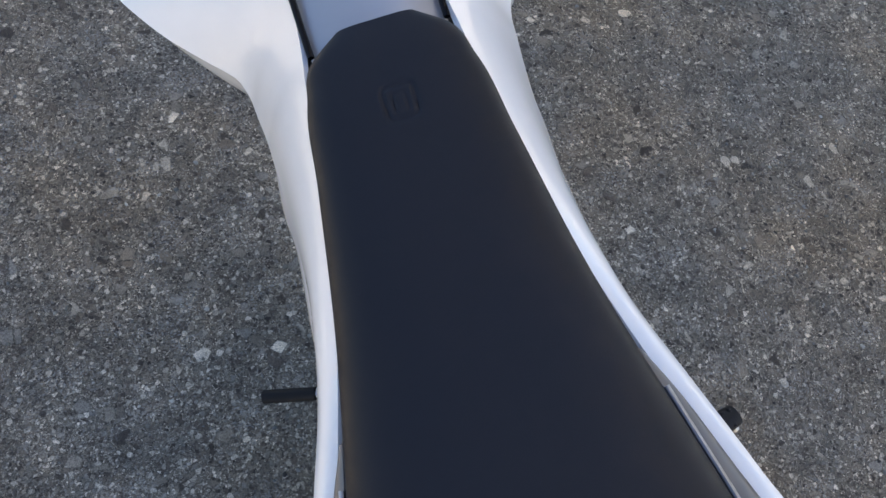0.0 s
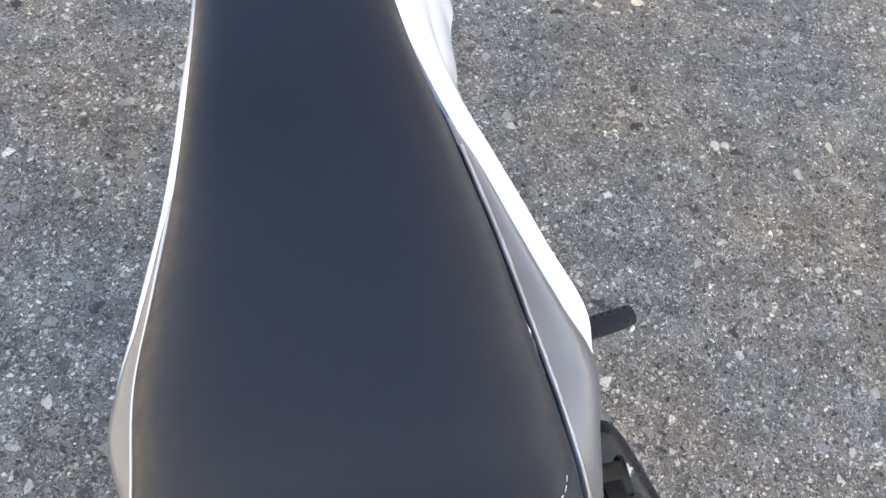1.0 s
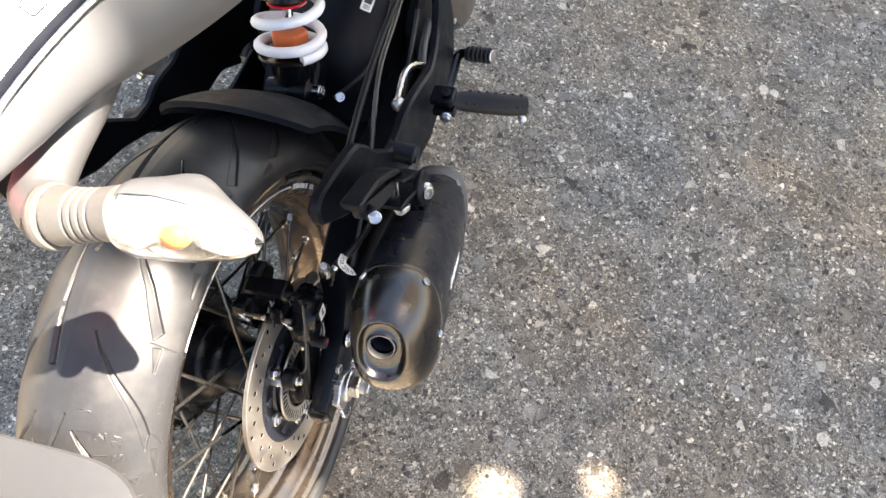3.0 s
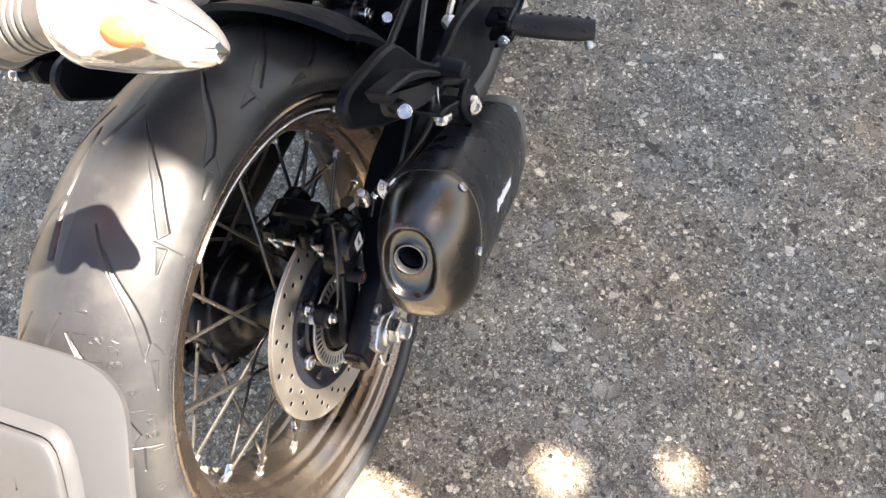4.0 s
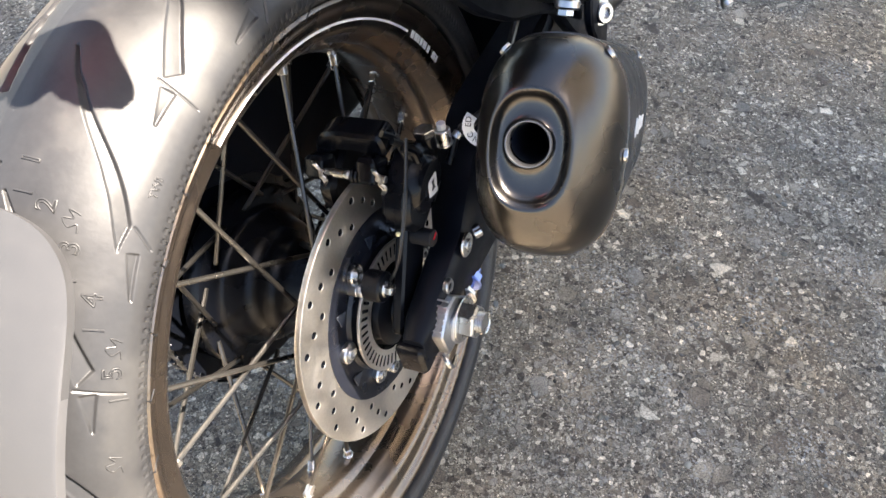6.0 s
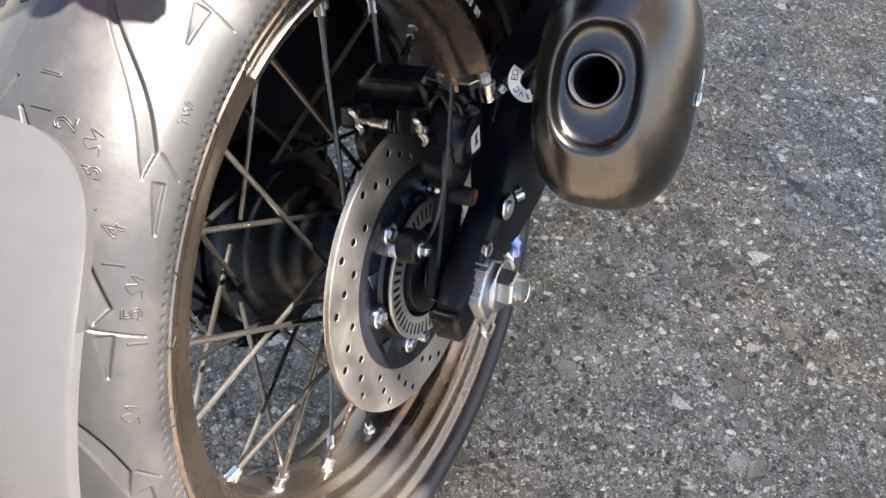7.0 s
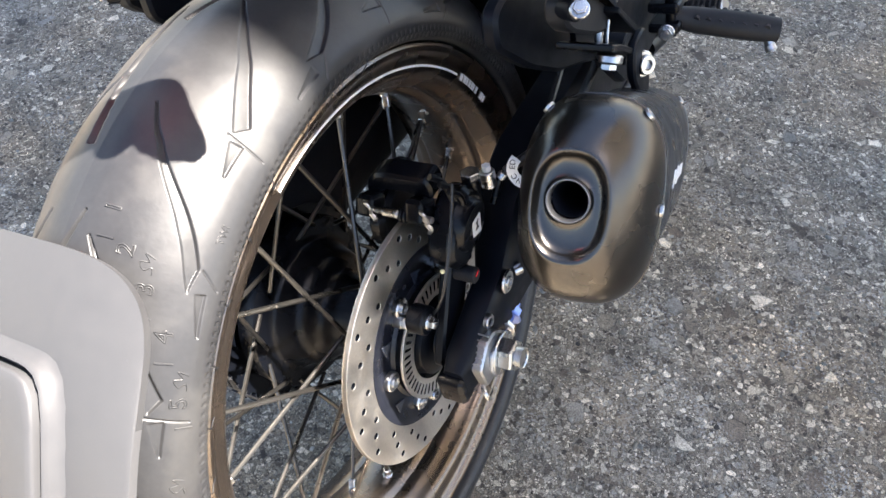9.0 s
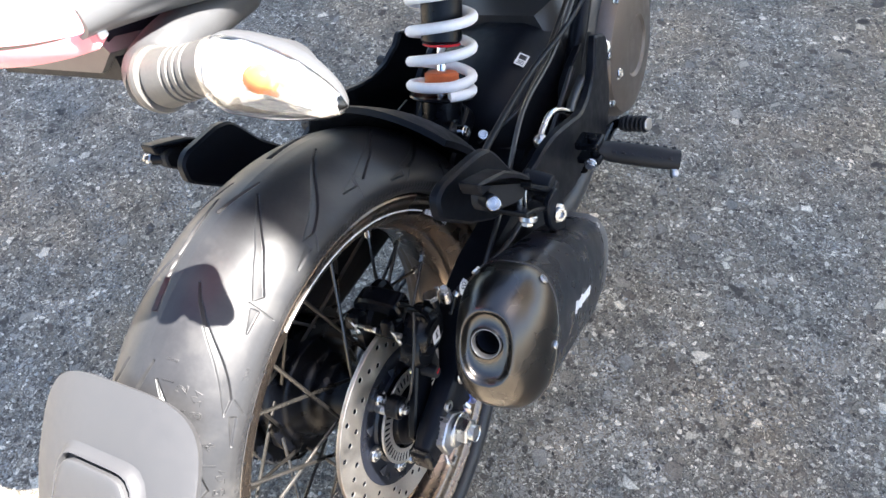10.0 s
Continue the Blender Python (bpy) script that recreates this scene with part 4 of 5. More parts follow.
part("header_pipe", sweep([MC - MA * 0.315 + MX * -0.043 - MU * 0.010, MC - MA * 0.345 + MX * -0.066 - MU * 0.020, (0.105, 0.37, -0.08), (0.095, 0.46, -0.11), (0.085, 0.56, -0.12), (0.06, 0.66, -0.10)], 0.021, 20), GUNMETAL, can)
for k in range(9):
    p = MC + MA * (-0.075 - 0.0075 * k) + MX * 0.0436 + MU * 0.008
    h = 0.013 if k in (0, 3) else 0.009
    part("lettering_bar", brick_shape((0.0008, 0.0048, h), Matrix((( MX.x, MA.x, MU.x, p.x), (MX.y, MA.y, MU.y, p.y), (MX.z, MA.z, MU.z, p.z), (0, 0, 0, 1))), 0.0001, 0), PRINT, can)

# ---- seat ----
SY = np.array([-0.060, -0.050, -0.035, 0.0, 0.05, 0.09, 0.14, 0.18, 0.25, 0.32, 0.40, 0.49, 0.60, 0.66, 0.690, 0.706])
SW = np.array([0.098, 0.108, 0.1145, 0.1235, 0.134, 0.139, 0.143, 0.141, 0.1335, 0.1240, 0.109, 0.089, 0.073, 0.064, 0.052, 0.030])
SL = np.array([0.074, 0.079, 0.083, 0.0895, 0.098, 0.107, 0.119, 0.127, 0.1370, 0.1285, 0.1135, 0.0930, 0.0750, 0.0655, 0.053, 0.030])
SE = np.array([0.553, 0.559, 0.564, 0.567, 0.564, 0.555, 0.541, 0.527, 0.510, 0.505, 0.508, 0.528, 0.548, 0.560, 0.567, 0.572])
SC = np.array([0.005, 0.018, 0.029, 0.039, 0.041, 0.041, 0.040, 0.037, 0.035, 0.031, 0.028, 0.024, 0.018, 0.014, 0.009, 0.004])


def middle(y):
    """Half way between the seat's two edges: the left one bows out further ahead and tucks in at the tail."""
    q = np.clip(y, SY[0], SY[-1])
    return 0.5 * (spline(q, SY, SW) - spline(q, SY, SL))


def seat_edge(y):
    return float(spline(np.array([y]), SY, SW)[0]), float(spline(np.array([y]), SY, SE)[0])


def seat_top(x, y):
    w, e = spline(y, SY, SW), spline(y, SY, SE)
    k = np.clip(np.abs(x - middle(y)) / (w - middle(y)), 0, 1)
    return e + spline(y, SY, SC) * (1 - k ** 4.2) ** 0.5


def near_line(x, y, line):
    """Distance from points to a line of (x, y)."""
    best = np.full(x.shape, 9.0)
    for (ax, ay), (bx, by) in zip(line[:-1], line[1:]):
        dx, dy = bx - ax, by - ay
        t = np.clip(((x - ax) * dx + (y - ay) * dy) / (dx * dx + dy * dy + 1e-12), 0, 1)
        best = np.minimum(best, np.hypot(x - ax - t * dx, y - ay - t * dy))
    return best


half_seam = [(0.140, 0.143), (0.136, 0.131), (0.127, 0.121), (0.121, 0.108), (0.117, 0.084), (0.114, 0.042), (0.109, -0.004), (0.102, -0.025), (0.084, -0.0350), (0.05, -0.0405), (0.0, -0.0425)]
seam = half_seam + [(2 * float(middle(y)) - x, y) for x, y in half_seam[-2::-1]]
pad = [(p.x, p.y) for p in rounded([(-0.040, 0.006), (0.068, 0.006), (0.068, 0.043), (-0.040, 0.043)], 0.014, 6)]
emblem = [(p.x, p.y) for p in rounded([(-0.011, 0.622), (0.011, 0.622), (0.012, 0.648), (-0.012, 0.648)], 0.006, 4)]
ny, nx_ = 380, 140
yy = np.linspace(-0.0598, 0.7058, ny)
kk = np.sin(np.linspace(-1, 1, nx_) * math.pi / 2) * 0.9995
gx = middle(yy)[:, None] + (spline(yy, SY, SW) - middle(yy))[:, None] * kk[None, :]
gy = np.repeat(yy[:, None], nx_, 1)
gz = seat_top(gx, gy)
gz -= 0.0022 * np.exp(-(near_line(gx, gy, seam) / 0.0018) ** 2)
gz += 0.0012 * np.clip(near_line(gx, gy, seam) / 0.008, 0, 1)
d_pad = near_line(gx, gy, pad + pad[:1])
gz -= 0.0020 * np.exp(-(d_pad / 0.0022) ** 2)
gz -= 0.0016 * np.exp(-(near_line(gx, gy, emblem + emblem[:1]) / 0.0014) ** 2)
gz -= 0.0012 * np.exp(-(near_line(gx, gy, [(-0.005, 0.628), (-0.005, 0.642), (0.005, 0.642), (0.005, 0.628)]) / 0.0012) ** 2)
wob = np.array([[noise.noise((float(gx[i, j]) * 9, float(gy[i, j]) * 7, 1.7)) for j in range(0, nx_)] for i in range(0, ny)])
gz += 0.0010 * wob
gv = np.stack([gx, gy, gz], -1).reshape(-1, 3).tolist()
gf = [(i * nx_ + j, i * nx_ + j + 1, (i + 1) * nx_ + j + 1, (i + 1) * nx_ + j) for i in range(ny - 1) for j in range(nx_ - 1)]
rim_i = [i * nx_ for i in range(ny)] + [(ny - 1) * nx_ + j for j in range(1, nx_)] + [i * nx_ + nx_ - 1 for i in range(ny - 2, -1, -1)] + [j for j in range(nx_ - 2, 0, -1)]
low = len(gv)
gv += [[gv[i][0] * 0.985, gv[i][1], gv[i][2] - 0.030] for i in rim_i]
for k in range(len(rim_i)):
    q = (k + 1) % len(rim_i)
    gf.append((rim_i[k], rim_i[q], low + q, low + k))
seat = part("seat", (gv, gf), LEATHER, bike, "dark navy-black leather seat with pale stitching round the pillion pad", 60)
line = smooth_path([(x - 0.0032 * (1 if x > 0.02 else -1 if x < -0.02 else 0), y + (0.004 if abs(x) < 0.08 else 0.0), 0) for x, y in seam], 24)
walked, stitches = 0.0, []
for p, q in zip(line[:-1], line[1:]):
    walked += (q - p).length
    if walked > 0.0055:
        walked = 0.0
        d = (q - p).normalized() * 0.0018
        ends = [V(c.x, c.y, float(seat_top(np.array([c.x]), np.array([c.y]))[0]) + 0.0013) for c in (p - d, p + d)]
        stitches.append(rod(ends[0], ends[1], 0.00038, n=6))
part("stitching", join(*stitches), THREAD, seat, "row of pale stitches")

# ---- side panels, white strips, tank ----
TAIL = [(0.430, (0.1055, 0.5035), (0.1075, 0.4990)), (0.400, (0.1115, 0.503), (0.1200, 0.487)), (0.330, (0.1250, 0.499), (0.1425, 0.468)), (0.262, (0.1345, 0.503), (0.1660, 0.457)), (0.235, (0.1400, 0.508), (0.1780, 0.452)), (0.215, (0.1420, 0.513), (0.1780, 0.458)), (0.166, (0.1455, 0.526), (0.1590, 0.466)), (0.12, (0.1455, 0.540), (0.1400, 0.471)), (0.075, (0.1425, 0.553), (0.1225, 0.480)), (0.03, (0.1345, 0.561), (0.1075, 0.495)), (-0.02, (0.1230, 0.561), (0.0990, 0.5120)), (-0.055, (0.1150, 0.556), (0.0955, 0.5225)), (-0.078, (0.1090, 0.548), (0.0930, 0.5290))]


def skin(rows, thick=0.003, bulge=0.0, n=10):
    """A shell through rows of (y, top, low); bulge pushes its middle outwards."""
    rings = []
    for y, (x0, z0), (x1, z1) in rows:
        d = Vector((x1 - x0, z1 - z0))
        o = Vector((-d.y, d.x)).normalized()
        if o.x < 0:
            o = -o
        up = []
        for k in range(n + 1):
            t = k / n
            b = bulge * math.sin(math.pi * t) * min(1.0, d.length / 0.05)
            up.append(Vector((x0, z0)) + d * t + o * b)
        under = [p - o * thick for p in up[::-1]]
        rings.append([V(p.x, y, p.y) for p in up + under])
    return loft(rings)


def dense(rows, k=6):
    ys = np.array([r[0] for r in rows])
    vals = np.array([[*r[1], *r[2]] for r in rows])
    order = np.argsort(ys)
    ys, vals = ys[order], vals[order]
    q = np.linspace(ys[0], ys[-1], k * len(rows))
    cols = [spline(q, ys, vals[:, c]) for c in range(4)]
    return [(float(y), (float(a), float(b)), (float(c), float(d))) for y, a, b, c, d in zip(q, *cols)]


def other_side(shape):
    """Mirrored about the seat's middle line."""
    return [V(2 * float(middle(p[1])) - p[0], p[1], p[2]) for p in shape[0]], [tuple(reversed(q)) for q in shape[1]]


tail_shape = skin(dense(TAIL), 0.003, 0.013)
part("tail_panel", tail_shape, SILVER, bike, "silver-grey painted tail panel")
part("tail_panel", other_side(tail_shape), SILVER, bike, "silver-grey painted tail panel")
trim_line = [(x + 0.0035, y, z + 0.001) for x, y, z in ((seat_edge(y)[0], y, seat_edge(y)[1] - 0.002) for y in np.linspace(0.40, -0.055, 40))]
trim_shape = sweep(trim_line, 0.0022, 8, 1)
part("edge_trim", trim_shape, ALLOY, bike)
part("edge_trim", other_side(trim_shape), ALLOY, bike)

STRIP = [(0.238, (0.1765, 0.4530), (0.1795, 0.4500)), (0.262, (0.1655, 0.4585), (0.1835, 0.4475)), (0.330, (0.1430, 0.4695), (0.1640, 0.4590)), (0.413, (0.1160, 0.4905), (0.1370, 0.4740)), (0.452, (0.1015, 0.5100), (0.1220, 0.4880)), (0.490, (0.0895, 0.5270), (0.1135, 0.4900)), (0.54, (0.0800, 0.5370), (0.1085, 0.4850)), (0.61, (0.0690, 0.5480), (0.1105, 0.4730)), (0.69, (0.0610, 0.5590), (0.1160, 0.4630)), (0.735, (0.0570, 0.5640), (0.1215, 0.4600)), (0.762, (0.0560, 0.5675), (0.1250, 0.4610)), (0.778, (0.0560, 0.5690), (0.1310, 0.4640)), (0.800, (0.0560, 0.5710), (0.1520, 0.4710)), (0.828, (0.0560, 0.5740), (0.1785, 0.4800)), (0.858, (0.0560, 0.5770), (0.2000, 0.4860)), (0.92, (0.0560, 0.5850), (0.2320, 0.4950)), (1.0, (0.0560, 0.5900), (0.2500, 0.5000))]
strip_shape = skin(dense(STRIP, 8), 0.004, 0.006)
part("side_panel", strip_shape, WHITE, bike, "gloss white side panel narrowing to a strip")
part("side_panel", other_side(strip_shape), WHITE, bike, "gloss white side panel narrowing to a strip")
LOWER = [(y, (x1 - 0.0015, z1 - 0.001), (x1 - 0.003 + 0.006 * min(1, max(0, (y - 0.25) / 0.06)) * min(1, max(0, (0.50 - y) / 0.08)) - 0.009 * min(1, max(0, (y - 0.42) / 0.08)) + 0.026 * min(1, max(0, (y - 0.42) / 0.12)) - 0.050 * min(1, max(0, (y - 0.70) / 0.06)), z1 - 0.003 - 0.032 * min(1, max(0, (y - 0.25) / 0.06)) - 0.012 * min(1, max(0, (y - 0.27) / 0.06)) * min(1, max(0, (0.50 - y) / 0.08)) - 0.075 * min(1, max(0, (y - 0.42) / 0.3)))) for y, _, (x1, z1) in STRIP]
lower_shape = skin(dense(LOWER, 8), 0.004, 0.003)
part("panel_side", lower_shape, WHITE, bike, "gloss white lower side panel")
part("panel_side", other_side(lower_shape), WHITE, bike, "gloss white lower side panel")
cover = loft([[V(x, y, 0.556 + (y - 0.70) * 0.16 + 0.012 * (1 - (x / 0.056) ** 2)) for x in np.linspace(-0.054, 0.054, 13)] + [V(x, y, 0.546 + (y - 0.70) * 0.16) for x in (0.054, -0.054)] for y in (0.700, 0.72, 0.78, 0.86, 1.0)])
part("tank_cover", cover, TANK, bike, "brushed silver tank cover")
for sx_ in (-1, 1):
    part("tank_trim", sweep([(sx_ * 0.0535, 0.700, 0.562), (sx_ * 0.0550, 0.80, 0.579), (sx_ * 0.0550, 1.0, 0.609)], 0.0028, 8), BLACK, bike)
part("tank", loft([[V(x * s_, y, z) for x, z in ((-0.10, 0.30), (0.10, 0.30), (0.115, 0.40), (0.085, 0.49), (0.06, 0.53), (-0.06, 0.53), (-0.085, 0.49), (-0.115, 0.40))] for y, s_ in ((0.44, 0.62), (0.55, 0.75), (0.68, 0.82), (0.80, 1.0), (1.0, 1.05))]), FRAME, bike)
part("seat_base", loft([[V(x * s_, y, z + dz) for x, z in ((-0.10, 0.45), (0.10, 0.45), (0.115, 0.49), (0.105, 0.515), (-0.105, 0.515), (-0.115, 0.49))] for y, s_, dz in ((-0.05, 0.65, 0.03), (0.05, 0.85, 0.02), (0.2, 1.0, 0.0), (0.32, 0.95, -0.015), (0.45, 0.72, -0.005))]), PLASTIC, bike)

# pale decal with its emblem on the pillion pad's flank
def on_seat(x, y, lift=0.0030):
    return V(x, y, float(seat_top(np.array([x]), np.array([y]))[0]) + lift)


for s_ in (1, -1):
    def flank(inset, y, lift=0.0030):
        """A point on the seat's flank, inset from its edge."""
        x = seat_edge(y)[0] - inset
        return on_seat(x if s_ > 0 else 2 * float(middle(y)) - x, y, lift)

    rows_ = []
    for k in range(29):
        y = 0.053 - 0.090 * k / 28
        nip = 0.0022 * max(0.0, 1 - min(k, 28 - k) / 2.5) ** 2
        x0, x1 = 0.0068 - 0.0005 * k / 28 - nip, 0.0001 + nip * 0.2
        rows_.append([flank(x0 + (x1 - x0) * t, y) for t in np.linspace(0, 1, 11)])
    top_ = [p for r in rows_ for p in r]
    fs = [(i * 11 + j, i * 11 + j + 1, i * 11 + j + 12, i * 11 + j + 11) for i in range(28) for j in range(10)]
    part("seat_decal", (top_, fs), DECAL, seat, "pale satin decal on the seat's flank")
    shield = [(p.x, p.y) for p in rounded([(-0.0018, -0.0065), (0.0018, -0.0065), (0.0020, 0.0065), (-0.0020, 0.0065)], 0.0016, 3)]
    part("decal_emblem", sweep([flank(0.0030 - a, 0.016 + b, 0.0046) for a, b in shield + shield[:1]], 0.0004, 5, 1), MARK, seat)
    for a in (-0.0007, 0.0007):
        part("emblem_bar", rod(flank(0.0030 - a, 0.013, 0.0046), flank(0.0030 - a, 0.019, 0.0046), 0.0004, n=6), MARK, seat)

# ---- tail lamp, underside, turn signals ----
lamp = part("tail_lamp", loft([[V(0.008 + x, -0.052 - 0.040 * max(0.0, 1 - (x / 0.100) ** 2) ** 0.5 * d - 0.006, z) for z, d in ((0.568, 0.05), (0.565, 0.55), (0.556, 0.95), (0.544, 1.0), (0.533, 0.9), (0.528, 0.5), (0.528, 0.0), (0.55, -0.2))] for x in np.linspace(-0.094, 0.094, 25)]), TAILGLOW, bike, "lit tail lamp with a pale cover and red lens")
part("red_lens", loft([[V(0.008 + x, -0.056 - 0.041 * max(0.0, 1 - (x / 0.100) ** 2) ** 0.5, z) + V(0, dy, 0) for z, dy in ((0.533, -0.002), (0.527, -0.004), (0.5215, -0.002), (0.5235, 0.006))] for x in np.linspace(-0.092, 0.092, 25)]), PINK, lamp)
for s_ in (-1, 1):
    part("lens_end", brick_shape((0.003, 0.006, 0.016), pose(0.008 + s_ * 0.0935, -0.068, 0.533), 0.001, 0.002), DECAL, lamp)
part("tail_underside", loft([[V(x * k_, y, z + dz) for x, z in ((-0.075, 0.498), (0.075, 0.498), (0.085, 0.482), (0.06, 0.466), (-0.06, 0.466), (-0.085, 0.482))] for y, k_, dz in ((0.22, 0.9, -0.02), (0.10, 0.95, 0.0), (0.0, 0.95, 0.012), (-0.045, 0.92, 0.020), (-0.054, 0.86, 0.022))]), SHELL, bike)
for s_ in (1, -1):
    sig = part("turn_signal", turned(sweep([(0.074, 0.065, 0.474), (0.087, 0.022, 0.486), (0.0935, -0.020, 0.4925), (0.097, -0.048, 0.4905), (0.113, -0.061, 0.490)], [0.014, 0.016, 0.0170, 0.0180, 0.0190], 20), Matrix.Diagonal((s_, 1, 1, 1))), SHELL, bike, "clear turn signal on a ribbed grey stalk")
    flip = Matrix.Diagonal((s_, 1, 1, 1))
    base, tip = V(0.111, -0.061, 0.491), V(0.165, -0.056, 0.501)
    d = (tip - base).normalized()
    u, v, _ = basis(d)
    rings = []
    for t, r in ((0, 0.0195), (0.004, 0.0205), (0.0075, 0.0200), (0.0080, 0.0165), (0.0115, 0.0162), (0.0118, 0.0178), (0.020, 0.0172), (0.028, 0.0165), (0.0285, 0.0150), (0.0310, 0.0150), (0.0315, 0.0163), (0.0345, 0.0161), (0.035, 0.0148), (0.0375, 0.0148), (0.038, 0.0160), (0.041, 0.0158), (0.0415, 0.0146), (0.044, 0.0146), (0.0445, 0.0158), (0.048, 0.0157), (0.0485, 0.0146), (0.051, 0.0146), (0.0515, 0.0158), (0.066, 0.0165)):
        rings.append([base + d * t * 0.84 + (u * math.cos(a) + v * math.sin(a)) * r for a in (math.tau * k / 28 for k in range(28))])
    part("stalk", turned(loft(rings), flip), STALK, sig, "ribbed warm-grey rubber stalk", 25)
    # body sections along the lamp: place, radii ahead-behind and up-down
    stations = [(0.157, -0.056, 0.4980, 0.0135, 0.0145), (0.1595, -0.0555, 0.4975, 0.0190, 0.0195), (0.164, -0.0548, 0.4962, 0.0213, 0.0215), (0.175, -0.0525, 0.4935, 0.0225, 0.0221), (0.187, -0.0508, 0.4903, 0.0223, 0.0215), (0.200, -0.0495, 0.4868, 0.0207, 0.0197), (0.213, -0.0485, 0.4830, 0.0174, 0.0164), (0.224, -0.0480, 0.4788, 0.0130, 0.0123), (0.2315, -0.0475, 0.4755, 0.0082, 0.0082), (0.2352, -0.0470, 0.4732, 0.0034, 0.0036), (0.2366, -0.0469, 0.4724, 0.0004, 0.0004)]
    xs_ = np.array([0.2366 - (0.2366 - q[0]) * 0.92 for q in stations])
    q_ = np.linspace(xs_[0], xs_[-1], 30)
    cols = [spline(q_, xs_, np.array([q[c] for q in stations])) for c in range(1, 5)]

    def section(i, a0, a1, n, k=1.0):
        y, z, ry, rz = (c[i] for c in cols)
        out = []
        for j in range(n + 1):
            a = radians(a0 + (a1 - a0) * j / n)
            e = (abs(math.cos(a)) ** 2.3 + abs(math.sin(a)) ** 2.3) ** (-1 / 2.3)
            u_ = (q_[i] - q_[0]) / (q_[-1] - q_[0])
            e *= 1 + 0.50 * math.exp(-((u_ - 0.40) / 0.24) ** 2 - ((a - radians(-6)) / radians(25)) ** 2)      # the shell's peak
            out.append(V(float(q_[i]), float(y + k * ry * e * math.cos(a)), float(z + k * rz * e * math.sin(a))))
        return out

    def shell(a0, a1, n, t):
        return loft([section(i, a0, a1, n) + section(i, a1, a0, n, 1 - t) for i in range(len(q_))])

    part("lamp_shell", turned(shell(-80, 82, 22, 0.07), flip), SHELL, sig, "silver-grey lamp shell")
    lens = part("lens", turned(shell(81.5, 280, 32, 0.05), flip), LENS, sig, "clear fluted lens")
    lens.visible_shadow = False
    jig = random.Random(11)
    facets = []
    for i in range(0, 30, 2):           # a bowl, deepest behind the bulb
        rim, deep = section(i, 80, 284, 14, 0.90), section(i, 80, 284, 14, 0.34)
        depth = math.exp(-((i - 12) / 7.0) ** 2)
        facets.append([q.lerp(p, depth * math.sin(math.pi * j / 14) ** 0.6) + V(0, jig.uniform(-0.0013, 0.0013), jig.uniform(-0.0013, 0.0013)) for j, (q, p) in enumerate(zip(rim, deep))])
    part("reflector", turned(loft(facets, False, True), flip), REFLECTOR, sig, "bright faceted reflector", 4)
    part("bulb", turned(join(ball((0.1990, -0.0628, 0.4985), 0.0085, 16, 10, (1.1, 0.9, 0.95)), rod((0.1990, -0.052, 0.487), (0.1990, -0.0612, 0.4970), 0.0072, n=16)), flip), PALEAMBER, sig, "amber bulb")

# ---- rear mudguard with the blank plate mount ----
def guard(a0, a1, half, r0, r1, x_mid=0.0, nose=8.0, thick=0.004, na=30, nu=24, crown=0.010):
    """A curved shield round the wheel; its leading corners are rounded."""
    rings = []
    for i in range(na + 1):
        t = i / na
        up, dn = [], []
        for j in range(nu + 1):
            k = math.sin(math.pi * (j / nu - 0.5))
            a = a0 + nose * (1 - max(0.0, 1 - abs(k) ** 4.0) ** (1 / 4.0)) * (1 - t) + (a1 - a0) * t
            r = r0 + (r1 - r0) * t - crown * abs(k) ** 3
            up.append(ring(r, a, x_mid + half * k))
            dn.append(ring(r - thick, a, x_mid + half * k))
        rings.append(up + dn[::-1])
    return loft(rings)


GA, GB, GR0, GR1 = 121.4, 196.0, 0.334, 0.345
mud = part("rear_mudguard", guard(GA, GB, 0.0935, GR0, GR1, 0.0, 14.0, 0.004, 56, 48), MUD, bike, "grey moulded plastic rear mudguard close behind the tyre")


def on_guard(s_, x, h):
    """A point over the mudguard: metres round from its upper edge, metres across, height over it."""
    a = GA + math.degrees(s_ / 0.335)
    r = GR0 + (GR1 - GR0) * (a - GA) / (GB - GA) - 0.010 * abs(x / 0.0935) ** 3
    return ring(r + h, a, x)


def mount_ring(grow, h, n=72):
    """A rounded outline round the mount, grown outwards and raised."""
    cs, hs, hx_, p = 0.230, 0.165, 0.0465, 7.0
    pts = []
    for k in range(n):
        a = math.tau * (k + 0.5) / n
        c, d = math.cos(a), math.sin(a)
        e = (abs(c) ** p + abs(d) ** p) ** (-1 / p)
        pts.append(on_guard(cs + (hs + grow) * c * e, (hx_ + grow) * d * e, h))
    return pts


# the guard swells up round the mount, then a narrow groove parts it from the raised mount
part("mount_surround", loft([mount_ring(g, h) for g, h in ((0.0120, -0.0005), (0.0098, 0.0004), (0.0078, 0.0022), (0.0058, 0.0050), (0.0046, 0.0068), (0.0034, 0.0074), (0.0028, 0.0066), (0.0026, 0.0004), (-0.0010, 0.0003))], True, False), MUD, mud, "", 50)
part("plate_mount", loft([mount_ring(g, h) for g, h in ((-0.0008, 0.0006), (-0.0008, 0.0078), (-0.0012, 0.0090), (-0.0022, 0.0097), (-0.0060, 0.0102), (-0.0130, 0.0105), (-0.022, 0.0106), (-0.034, 0.0106), (-0.049, 0.0106))]), MUD, mud, "raised mount with no plate", 50)

# ---- hugger, shock absorber, airbox ----
rings = []
